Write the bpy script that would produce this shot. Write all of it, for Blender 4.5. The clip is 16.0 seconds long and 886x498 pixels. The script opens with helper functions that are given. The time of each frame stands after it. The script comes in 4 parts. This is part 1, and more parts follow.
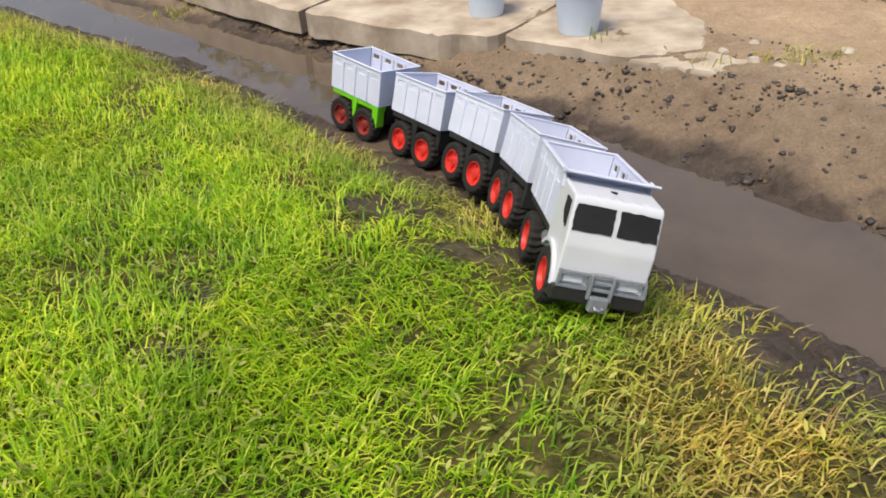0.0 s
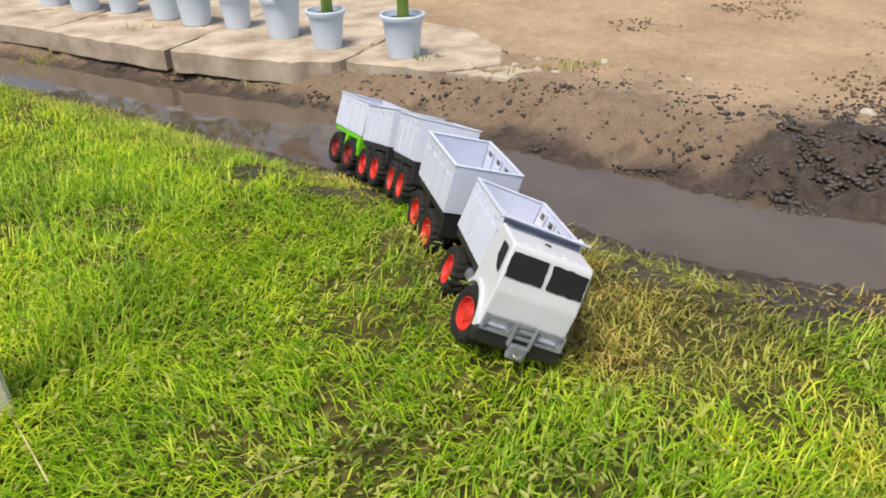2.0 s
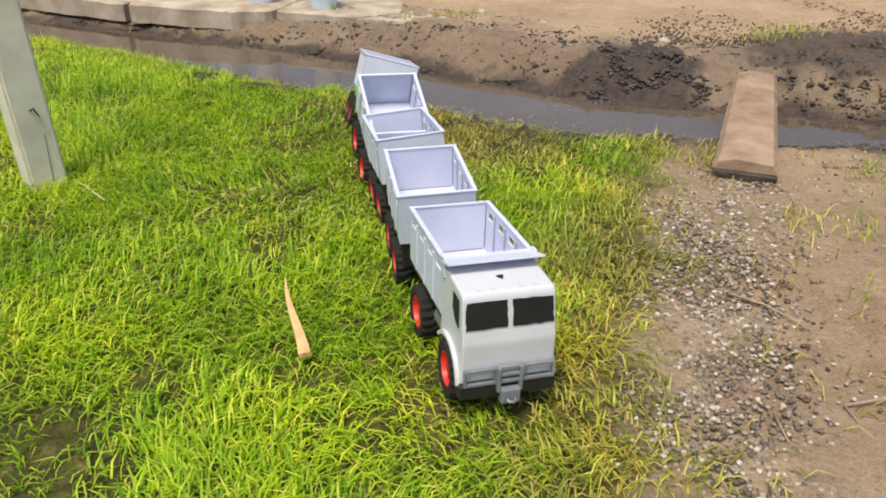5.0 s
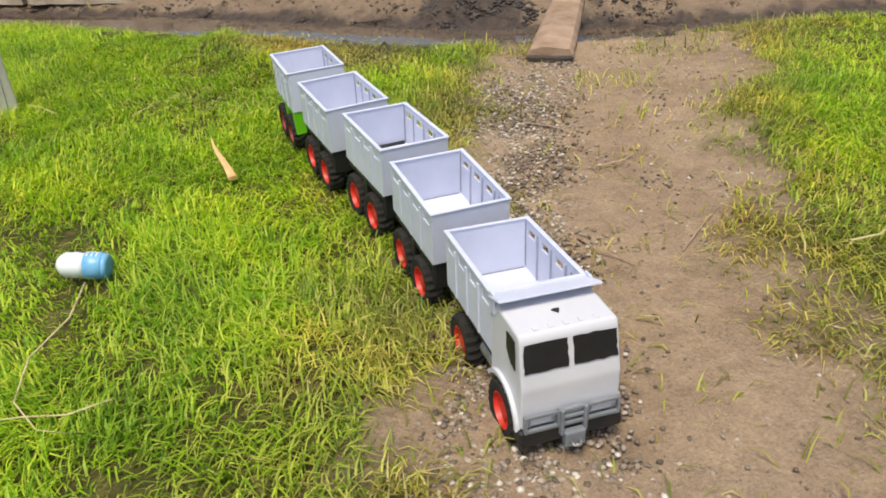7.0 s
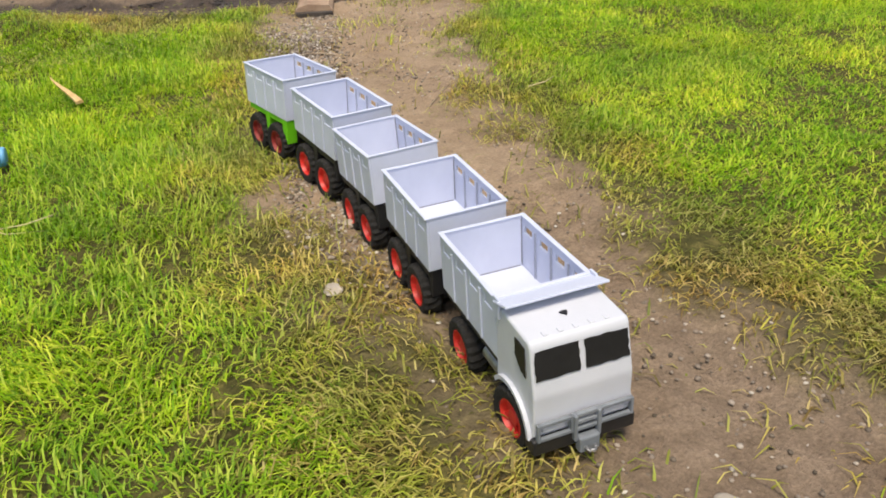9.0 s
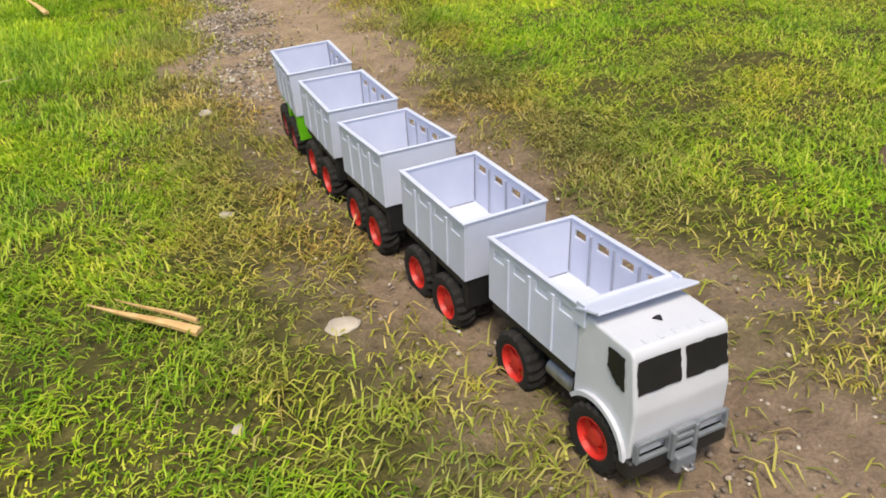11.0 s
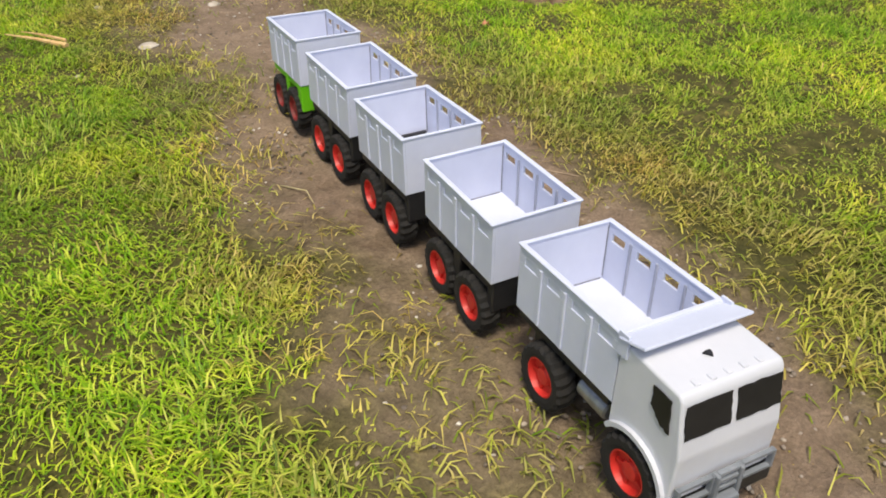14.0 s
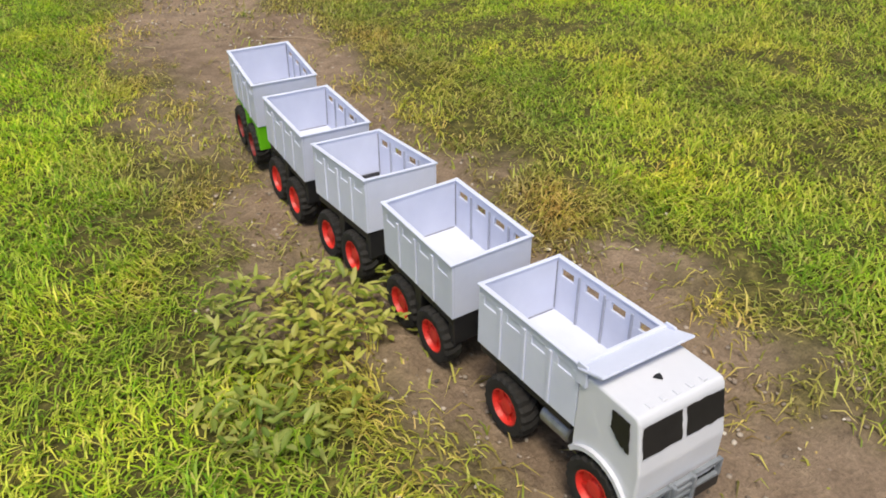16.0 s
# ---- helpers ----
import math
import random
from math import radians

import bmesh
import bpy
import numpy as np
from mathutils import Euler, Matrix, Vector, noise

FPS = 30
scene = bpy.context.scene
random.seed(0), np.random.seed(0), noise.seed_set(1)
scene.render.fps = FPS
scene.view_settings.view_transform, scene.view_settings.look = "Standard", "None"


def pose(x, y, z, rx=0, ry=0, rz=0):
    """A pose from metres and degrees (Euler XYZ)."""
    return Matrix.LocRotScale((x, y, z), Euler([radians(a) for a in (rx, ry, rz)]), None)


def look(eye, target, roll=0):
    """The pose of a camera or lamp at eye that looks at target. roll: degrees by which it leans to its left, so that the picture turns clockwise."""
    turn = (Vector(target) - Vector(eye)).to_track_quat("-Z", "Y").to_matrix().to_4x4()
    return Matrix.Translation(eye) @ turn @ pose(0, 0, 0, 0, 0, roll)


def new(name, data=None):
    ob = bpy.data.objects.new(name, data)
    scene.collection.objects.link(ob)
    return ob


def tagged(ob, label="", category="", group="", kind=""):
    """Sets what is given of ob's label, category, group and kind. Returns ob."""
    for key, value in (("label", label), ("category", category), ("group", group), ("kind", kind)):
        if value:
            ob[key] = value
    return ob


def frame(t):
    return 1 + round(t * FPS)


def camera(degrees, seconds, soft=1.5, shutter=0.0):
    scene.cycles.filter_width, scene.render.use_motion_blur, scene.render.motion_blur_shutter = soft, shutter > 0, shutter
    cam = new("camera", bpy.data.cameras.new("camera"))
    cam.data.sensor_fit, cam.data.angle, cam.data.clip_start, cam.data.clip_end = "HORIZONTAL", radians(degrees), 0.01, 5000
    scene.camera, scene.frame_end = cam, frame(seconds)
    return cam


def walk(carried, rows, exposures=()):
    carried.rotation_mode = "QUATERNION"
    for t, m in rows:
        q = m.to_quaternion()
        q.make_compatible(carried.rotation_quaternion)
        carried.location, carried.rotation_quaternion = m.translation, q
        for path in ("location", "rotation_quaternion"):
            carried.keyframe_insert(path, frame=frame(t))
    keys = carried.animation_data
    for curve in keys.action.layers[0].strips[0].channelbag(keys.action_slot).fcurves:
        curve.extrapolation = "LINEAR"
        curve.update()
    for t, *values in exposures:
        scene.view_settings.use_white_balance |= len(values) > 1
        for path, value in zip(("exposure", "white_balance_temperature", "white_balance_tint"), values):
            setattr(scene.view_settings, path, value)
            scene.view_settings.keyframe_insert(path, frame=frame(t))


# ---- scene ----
cam = camera(59.0, 16.0, 1.8)
EXPOSURES = [(0.0, 0.24, 6900, 10), (3.0, 0.24, 6900, 10), (6.0, 0.15, 6900, 10), (16.0, 0.15, 6900, 10)]
PATH = [
    (0, (0.173, 0.414, 0.785), (0.083, 2.087, -0.307), -3.5),
    (0.5, (0.164, 0.279, 0.799), (0.133, 1.972, -0.264), -2.9),
    (1, (0.12, 0.113, 0.826), (0.143, 1.832, -0.195), -2.4),
    (1.5, (0.07, -0.047, 0.813), (0.205, 1.704, -0.144), -2.7),
    (2, (0.11, -0.174, 0.782), (0.415, 1.56, -0.168), -1.4),
    (2.5, (0.136, -0.341, 0.767), (0.471, 1.372, -0.21), 0.3),
    (3, (0.133, -0.452, 0.776), (0.464, 1.26, -0.203), 0.5),
    (3.2, (0.126, -0.498, 0.781), (0.461, 1.216, -0.194), 0.4),
    (5.3, (0.016, -1.173, 0.757), (0.5, 0.52, -0.191), -0.4),
    (5.5, (0.008, -1.254, 0.75), (0.499, 0.434, -0.205), -0.8),
    (6, (0.013, -1.394, 0.741), (0.526, 0.279, -0.226), -1.7),
    (6.5, (-0.024, -1.577, 0.743), (0.549, 0.072, -0.232), -2.4),
    (7, (-0.115, -1.724, 0.746), (0.56, -0.118, -0.237), -3.1),
    (7.5, (-0.233, -1.863, 0.731), (0.58, -0.325, -0.256), -3.4),
    (8, (-0.35, -2.064, 0.737), (0.612, -0.614, -0.25), -3.4),
    (8.5, (-0.457, -2.211, 0.735), (0.62, -0.843, -0.249), -3.0),
    (9, (-0.577, -2.333, 0.728), (0.57, -1.022, -0.254), -2.3),
    (9.2, (-0.601, -2.39, 0.725), (0.563, -1.093, -0.256), -2.0),
    (11.3, (-0.77, -3.292, 0.728), (0.181, -2.169, -0.2), -3.5),
    (11.5, (-0.791, -3.376, 0.733), (0.161, -2.26, -0.202), -3.3),
    (12, (-0.85, -3.581, 0.72), (0.114, -2.478, -0.219), -2.4),
    (12.5, (-0.899, -3.783, 0.727), (0.078, -2.699, -0.221), -1.2),
    (13, (-0.957, -4.01, 0.76), (0.034, -2.941, -0.191), -0.5),
    (13.5, (-1.003, -4.204, 0.754), (-0.013, -3.143, -0.205), -0.3),
    (14, (-1.071, -4.416, 0.731), (-0.096, -3.349, -0.238), -0.8),
    (14.5, (-1.089, -4.656, 0.742), (-0.131, -3.582, -0.237), -1.4),
    (15, (-1.125, -4.953, 0.75), (-0.176, -3.87, -0.226), -1.8),
    (15.5, (-1.228, -5.262, 0.773), (-0.282, -4.177, -0.204), -1.7),
    (16, (-1.279, -5.595, 0.823), (-0.329, -4.515, -0.157), -1.4),
]
walk(cam, [(t, look(eye, target, roll)) for t, eye, target, roll in PATH], EXPOSURES)

# ---- world and sun ----
world = bpy.data.worlds.new("world")
scene.world = world
world.use_nodes = True
wn = world.node_tree
sky = wn.nodes.new("ShaderNodeTexSky")
sky.sky_type, sky.sun_disc = "NISHITA", False
sky.sun_elevation, sky.sun_rotation = radians(68), radians(220)
sky.air_density, sky.dust_density = 1.0, 3.0
wn.links.new(sky.outputs[0], wn.nodes["Background"].inputs[0])
wn.nodes["Background"].inputs[1].default_value = 0.13
sun = bpy.data.lights.new("sun", "SUN")
sun.energy, sun.angle, sun.color = 3.0, radians(18), (1.0, 0.94, 0.82)
sun_ob = new("sun", sun)
sun_ob.matrix_world = look((-2.2, -2.6, 8.4), (0, 0, 0))


# ---- materials ----
def material(name, rough=0.6, metal=0.0, spec=0.5):
    m = bpy.data.materials.new(name)
    m.use_nodes = True
    b = m.node_tree.nodes["Principled BSDF"]
    b.inputs["Roughness"].default_value = rough
    b.inputs["Metallic"].default_value = metal
    b.inputs["Specular IOR Level"].default_value = spec
    return m, m.node_tree, b


def node(nt, kind, **values):
    n = nt.nodes.new(kind)
    for key, value in values.items():
        n.inputs[key].default_value = value
    return n


def ramp(nt, source, stops):
    r = nt.nodes.new("ShaderNodeValToRGB")
    e = r.color_ramp.elements
    while len(e) < len(stops):
        e.new(0.5)
    for k, (at, c) in zip(e, stops):
        k.position, k.color = at, (*c, 1)
    nt.links.new(source, r.inputs[0])
    return r.outputs[0]


def noise_out(nt, scale, detail=6.0, rough=0.6, coords="Object"):
    c = nt.nodes.new("ShaderNodeTexCoord")
    n = node(nt, "ShaderNodeTexNoise", Scale=scale, Detail=detail, Roughness=rough)
    nt.links.new(c.outputs[coords], n.inputs["Vector"])
    return n.outputs[0]


def mix(nt, fac, a, b, mode="MIX"):
    m = nt.nodes.new("ShaderNodeMix")
    m.data_type, m.blend_type = "RGBA", mode
    for value, i in ((fac, 0), (a, 6), (b, 7)):
        if hasattr(value, "is_linked"):
            nt.links.new(value, m.inputs[i])
        elif i == 0:
            m.inputs[i].default_value = value
        else:
            m.inputs[i].default_value = (*value, 1)
    return m.outputs[2]


def bump(nt, b, source, strength, distance):
    n = node(nt, "ShaderNodeBump", Strength=strength, Distance=distance)
    nt.links.new(source, n.inputs["Height"])
    nt.links.new(n.outputs[0], b.inputs["Normal"])


def simple(name, dark, light, scale, rough=0.6, metal=0.0, spec=0.5, relief=0.0, lift=0.002):
    m, nt, b = material(name, rough, metal, spec)
    big = noise_out(nt, scale)
    nt.links.new(ramp(nt, big, ((0.3, dark), (0.7, light))), b.inputs["Base Color"])
    if relief:
        bump(nt, b, noise_out(nt, scale * 6), relief, lift)
    return m


WHITE_BOX = simple("white_plastic", (0.56, 0.60, 0.74), (0.63, 0.67, 0.81), 14, 0.42, relief=0.15, lift=0.001)
WHITE_CAB = simple("white_cab_plastic", (0.56, 0.58, 0.64), (0.63, 0.65, 0.71), 10, 0.38, relief=0.12, lift=0.001)
SEAM = simple("grey_seam", (0.16, 0.17, 0.22), (0.26, 0.27, 0.33), 60, 0.6)
# darker than the white walls, to draw shaded gap lines inside the boxes
GAP_GREY = simple("shaded_gap_grey", (0.30, 0.32, 0.40), (0.42, 0.45, 0.54), 30, 0.5)
GLASS = simple("black_window_paint", (0.004, 0.004, 0.005), (0.012, 0.012, 0.013), 40, 0.55)
BLACK = simple("black_plastic", (0.010, 0.010, 0.012), (0.022, 0.021, 0.022), 30, 0.5, relief=0.2)
RUBBER = simple("muddy_rubber", (0.005, 0.005, 0.005), (0.018, 0.016, 0.014), 25, 0.85, relief=0.4)
RED = simple("red_rim_plastic", (0.52, 0.025, 0.02), (0.74, 0.045, 0.03), 20, 0.45)
DARK_RED = simple("muddy_red_rim", (0.14, 0.015, 0.012), (0.32, 0.03, 0.025), 40, 0.6)
GREEN = simple("lime_green_plastic", (0.12, 0.50, 0.01), (0.18, 0.62, 0.02), 12, 0.4)
GREY = simple("grey_plastic", (0.15, 0.17, 0.19), (0.24, 0.26, 0.29), 30, 0.45)
STEEL = simple("dull_steel", (0.28, 0.28, 0.29), (0.45, 0.45, 0.46), 60, 0.45, metal=0.8)
POT = simple("pale_blue_plastic", (0.56, 0.66, 0.80), (0.66, 0.75, 0.87), 8, 0.45)
SOIL = simple("pot_soil", (0.02, 0.014, 0.01), (0.06, 0.04, 0.025), 60, 0.95, relief=0.5, lift=0.01)
CONCRETE = simple("pale_concrete", (0.27, 0.21, 0.155), (0.58, 0.50, 0.41), 6, 0.9, spec=0.2, relief=0.5, lift=0.006)
POST = simple("weathered_post", (0.58, 0.53, 0.45), (0.80, 0.75, 0.66), 9, 0.85, spec=0.2, relief=0.4, lift=0.003)
PLANK = simple("muddy_plank", (0.24, 0.16, 0.11), (0.44, 0.32, 0.23), 12, 0.9, spec=0.2, relief=0.7, lift=0.006)
WOOD = simple("split_wood", (0.50, 0.30, 0.11), (0.72, 0.50, 0.24), 40, 0.75, relief=0.4)
TWIG = simple("dry_twig", (0.28, 0.20, 0.13), (0.48, 0.38, 0.27), 50, 0.85)
STRAW = simple("dry_straw", (0.46, 0.38, 0.18), (0.66, 0.58, 0.32), 50, 0.8)
STONE = simple("pale_stone", (0.32, 0.27, 0.21), (0.60, 0.54, 0.46), 18, 0.85, relief=0.5, lift=0.004)
MUD = simple("dark_wet_mud", (0.030, 0.024, 0.022), (0.085, 0.070, 0.060), 20, 0.45, relief=0.6, lift=0.006)
HEAP = simple("dug_earth", (0.13, 0.085, 0.05), (0.30, 0.21, 0.14), 16, 0.95, spec=0.1, relief=1.0, lift=0.012)
CLEAR = simple("milky_bottle_plastic", (0.66, 0.74, 0.78), (0.80, 0.86, 0.90), 30, 0.2)
LABEL = simple("blue_bottle_label", (0.10, 0.34, 0.62), (0.22, 0.50, 0.78), 30, 0.35)
PURPLE = simple("purple_leaf", (0.05, 0.008, 0.03), (0.12, 0.02, 0.06), 30, 0.5)
STALK = simple("green_stalk", (0.08, 0.16, 0.02), (0.20, 0.30, 0.06), 20, 0.5)
LEAF_RED = simple("fallen_leaf", (0.50, 0.16, 0.07), (0.66, 0.34, 0.18), 40, 0.7)


def gravel_material():
    m, nt, b = material("gravel", 0.85, spec=0.25)
    g = nt.nodes.new("ShaderNodeNewGeometry")
    nt.links.new(ramp(nt, g.outputs["Random Per Island"], ((0.0, (0.10, 0.08, 0.06)), (0.5, (0.24, 0.195, 0.155)), (0.85, (0.40, 0.34, 0.28)), (1.0, (0.62, 0.57, 0.50)))), b.inputs["Base Color"])
    return m


def blade_material(name, stops, gloss=0.35):
    """Leaf: diffuse with light let through; the tone goes by blade, by patch and by the stored dryness."""
    m, nt, b = material(name, 0.5, spec=gloss)
    g = nt.nodes.new("ShaderNodeNewGeometry")
    fresh = ramp(nt, g.outputs["Random Per Island"], stops[0])
    dry = ramp(nt, g.outputs["Random Per Island"], stops[1])
    a = nt.nodes.new("ShaderNodeAttribute")
    a.attribute_name = "dry"
    patch = ramp(nt, noise_out(nt, 2.8, 5.0), ((0.32, (0.60, 0.74, 0.70)), (0.5, (0.98, 1.0, 0.97)), (0.68, (1.36, 1.20, 1.0))))
    colour = mix(nt, 1.0, mix(nt, a.outputs["Fac"], fresh, dry), patch, "MULTIPLY")
    nt.links.new(colour, b.inputs["Base Color"])
    t = nt.nodes.new("ShaderNodeBsdfTranslucent")
    nt.links.new(colour, t.inputs[0])
    s = node(nt, "ShaderNodeMixShader", Fac=0.42)
    nt.links.new(b.outputs[0], s.inputs[1])
    nt.links.new(t.outputs[0], s.inputs[2])
    nt.links.new(s.outputs[0], nt.nodes["Material Output"].inputs[0])
    return m


GRAVEL = gravel_material()
FRESH = ((0.0, (0.13, 0.30, 0.010)), (0.35, (0.30, 0.54, 0.014)), (0.7, (0.50, 0.70, 0.03)), (1.0, (0.76, 0.82, 0.10)))
DRY = ((0.0, (0.19, 0.125, 0.04)), (0.5, (0.43, 0.31, 0.10)), (1.0, (0.70, 0.56, 0.25)))
GRASS = blade_material("grass_blades", (FRESH, DRY))
WEED = blade_material("weed_leaves", (((0.0, (0.14, 0.24, 0.02)), (0.5, (0.30, 0.38, 0.05)), (1.0, (0.52, 0.54, 0.14))), DRY), 0.5)


def ground_material():
    m, nt, b = material("earth", 0.9, spec=0.2)
    a = nt.nodes.new("ShaderNodeVertexColor")
    a.layer_name = "cover"
    sep = nt.nodes.new("ShaderNodeSeparateColor")
    nt.links.new(a.outputs[0], sep.inputs[0])
    big, fine, grain = noise_out(nt, 2.2, 8), noise_out(nt, 22, 8, 0.7), noise_out(nt, 160, 4, 0.7)
    thatch = ramp(nt, fine, ((0.3, (0.032, 0.035, 0.010)), (0.55, (0.11, 0.10, 0.03)), (0.75, (0.32, 0.27, 0.09))))
    path = mix(nt, 0.5, ramp(nt, big, ((0.3, (0.16, 0.108, 0.072)), (0.7, (0.38, 0.285, 0.20)))), ramp(nt, fine, ((0.3, (0.10, 0.066, 0.042)), (0.72, (0.42, 0.315, 0.225)))))
    yard = mix(nt, 0.4, ramp(nt, big, ((0.3, (0.33, 0.23, 0.145)), (0.7, (0.60, 0.45, 0.30)))), ramp(nt, fine, ((0.3, (0.22, 0.15, 0.095)), (0.7, (0.54, 0.40, 0.27)))))
    mud = ramp(nt, fine, ((0.3, (0.040, 0.031, 0.026)), (0.7, (0.125, 0.096, 0.078))))
    c = mix(nt, sep.outputs[0], thatch, path)
    c = mix(nt, sep.outputs[1], c, yard)
    c = mix(nt, sep.outputs[2], c, mud)
    speck = ramp(nt, grain, ((0.3, (0.72, 0.72, 0.72)), (0.7, (1.2, 1.2, 1.2))))
    nt.links.new(mix(nt, 1.0, c, speck, "MULTIPLY"), b.inputs["Base Color"])
    wet = nt.nodes.new("ShaderNodeMapRange")
    wet.inputs[3].default_value, wet.inputs[4].default_value = 0.92, 0.42
    nt.links.new(sep.outputs[2], wet.inputs[0])
    nt.links.new(wet.outputs[0], b.inputs["Roughness"])
    bump(nt, b, fine, 1.0, 0.02)
    return m


def water_material():
    m, nt, b = material("ditch_water", 0.04, spec=0.6)
    b.inputs["IOR"].default_value = 1.6
    nt.links.new(ramp(nt, noise_out(nt, 3.0), ((0.3, (0.085, 0.062, 0.045)), (0.7, (0.13, 0.10, 0.075)))), b.inputs["Base Color"])
    bump(nt, b, noise_out(nt, 14, 2), 0.04, 0.01)
    return m


EARTH, WATER = ground_material(), water_material()

# ---- plan of the ground ----
rng = np.random.default_rng(7)
WATER_Z = -0.12
DITCH = np.array(((-9, 10.0, .15), (-3, 5.05, .15), (-1.58, 3.83, .16), (-.69, 3.13, .13), (-.27, 2.74, .16), (.03, 2.47, .20), (.36, 2.15, .21), (.63, 1.88, .19),
                  (.82, 1.70, .18), (1.10, 1.40, .19), (1.42, 1.20, .17), (1.85, 1.02, .12), (2.15, .87, .07), (3.5, .45, .07), (12, -2, .07)))
LANE = np.array(((2.6, 1.3, .45), (1.74, .70, .42), (1.20, .12, .38), (.86, -.35, .34), (.61, -.78, .31), (.38, -1.25, .31), (.24, -1.80, .28), (.09, -2.33, .23),
                 (0.044, -2.679, 0.233), (-0.05, -3.023, 0.243), (-0.17, -3.336, 0.254), (-0.243, -3.68, 0.264), (-0.363, -4.023, 0.264), (-0.466, -4.461, 0.243), (-0.519, -4.899, 0.243), (-0.566, -5.326, 0.233), (-0.75, -7, 0.230), (-1.2, -14, 0.300)))


def along(line, x, y):
    """Distance to a line of points (positive to the right of its way), and the half-width there."""
    best, side, half = np.full(x.shape, 1e9), np.zeros(x.shape), np.zeros(x.shape)
    for a, b in zip(line, line[1:]):
        d = b[:2] - a[:2]
        k = np.clip(((x - a[0]) * d[0] + (y - a[1]) * d[1]) / (d @ d), 0, 1)
        px, py = x - a[0] - k * d[0], y - a[1] - k * d[1]
        r = np.hypot(px, py)
        near = r < best
        best = np.where(near, r, best)
        side = np.where(near, np.sign(px * d[1] - py * d[0]), side)
        half = np.where(near, a[2] + k * (b[2] - a[2]), half)
    return best * side, half


LATTICE = rng.random((256, 256))


def rough_noise(x, y, scale):
    """Smooth noise from 0 to 1."""
    u, v = x * scale + 57.3, y * scale + 91.7
    i, j = np.floor(u).astype(int), np.floor(v).astype(int)
    f, g = u - i, v - j
    f, g = f * f * (3 - 2 * f), g * g * (3 - 2 * g)
    at = lambda p, q: LATTICE[p % 256, q % 256]
    return (at(i, j) * (1 - f) + at(i + 1, j) * f) * (1 - g) + (at(i, j + 1) * (1 - f) + at(i + 1, j + 1) * f) * g


def step(e0, e1, x):
    t = np.clip((x - e0) / (e1 - e0), 0, 1)
    return t * t * (3 - 2 * t)


def terrain(x, y):
    """Height of the ground: flat grass, the ditch, and the yard past it."""
    x, y = np.asarray(x, float), np.asarray(y, float)
    d, h = along(DITCH, x, y)
    e = np.abs(d) - h
    bank = np.where(d > 0, 0.38, 0.34)
    z = np.where(e < 0, WATER_Z - 0.04 * step(0, -0.08, e), WATER_Z * (1 - step(0, 1, e / bank)))
    z = z + 0.055 * np.exp(-((x - 0.30 - 0.065 * step(1.05, 0.85, y)) / 0.09) ** 2) * step(0.71, 0.79, y) * step(1.55, 1.2, y)
    l, lh = along(LANE, x, y)
    return z - 0.012 * step(lh, lh - 0.15, np.abs(l)) * (d > 0)


def cover(x, y):
    """How far the ground is lane, yard and wet mud, and how dry its grass is."""
    d, h = along(DITCH, x, y)
    l, lh = along(LANE, x, y)
    n = rough_noise(x, y, 5) * 0.6 + rough_noise(x, y, 17) * 0.4
    e = np.abs(d) - h
    yard = np.where(d < 0, 1.0, 0.0) * step(-0.02, 0.05, e)
    loose = 0.10 + 0.09 * step(-1.7, -2.4, y) * (l > 0)
    lane = step(loose, -0.12, np.abs(l) - lh + (n - 0.5) * 0.34) * (d > 0)
    yard = np.maximum(yard, 0.75 * lane * step(-1.9, -1.0, y) * (0.6 + 0.8 * (n - 0.2)))
    mud = step(0.22, 0.02, e + (n - 0.5) * 0.2)
    mud = np.maximum(mud, step(0.40, 0.22, e + (n - 0.5) * 0.35) * (d > 0) * step(0.42, 0.62, x))
    mud = np.where(d < 0, np.maximum(mud, step(0.72, 0.25, e + (n - 0.5) * 0.3) * 0.55), mud)
    blot = step(1.0, 0.75, np.hypot((x - 1.52) / 0.32, (y - 1.56) / 0.24) + (n - 0.5) * 0.5)
    blot2 = step(1.0, 0.75, np.hypot((x - 2.4) / 0.5, (y - 1.45) / 0.38) + (n - 0.5) * 0.5)
    mud = np.maximum(mud, np.maximum(blot, blot2 * 0.9) * (d < 0))
    for cx, cy, rx, ry in ((0.08, 1.80, 0.20, 0.07), (-0.29, 1.34, 0.10, 0.06), (-0.30, 1.49, 0.10, 0.06), (0.20, 1.62, 0.12, 0.05)):
        mud = np.maximum(mud, 0.75 * step(1.1, 0.6, np.hypot((x - cx) / rx, (y - cy) / ry) + (n - 0.5) * 1.2) * (d > 0))
    dry = step(0.34, 0.0, np.abs(l) - lh) * 0.62 * (d > 0)
    dry = np.maximum(dry, 1.1 * step(0.30, 0.02, np.hypot((x - 0.70) / 1.0, (y - 0.98) / 0.9) - 0.14) * (d > 0))
    dry = np.maximum(dry, 1.0 * step(0.34, 0.12, np.hypot(x - 0.52, (y - 1.18) * 0.9)) * (d > 0))
    dry = np.maximum(dry, 0.7 * step(0.5, 0.1, e) * (d > 0) * step(0.3, 1.2, y))
    far_right = step(0.15, 0.9, l * -1.0 - lh) * (l < 0)
    return lane, yard, mud, np.clip(dry + (n - 0.5) * 0.7 * (dry > 0.05) + 0.12 * far_right, 0, 1), d, e, l, lh, n


# ---- building helpers ----
def mesh_of(name, bm, mat, smooth=False):
    me = bpy.data.meshes.new(name)
    if smooth:
        for f in bm.faces:
            f.smooth = True
    bm.to_mesh(me)
    bm.free()
    me.materials.append(mat)
    return me


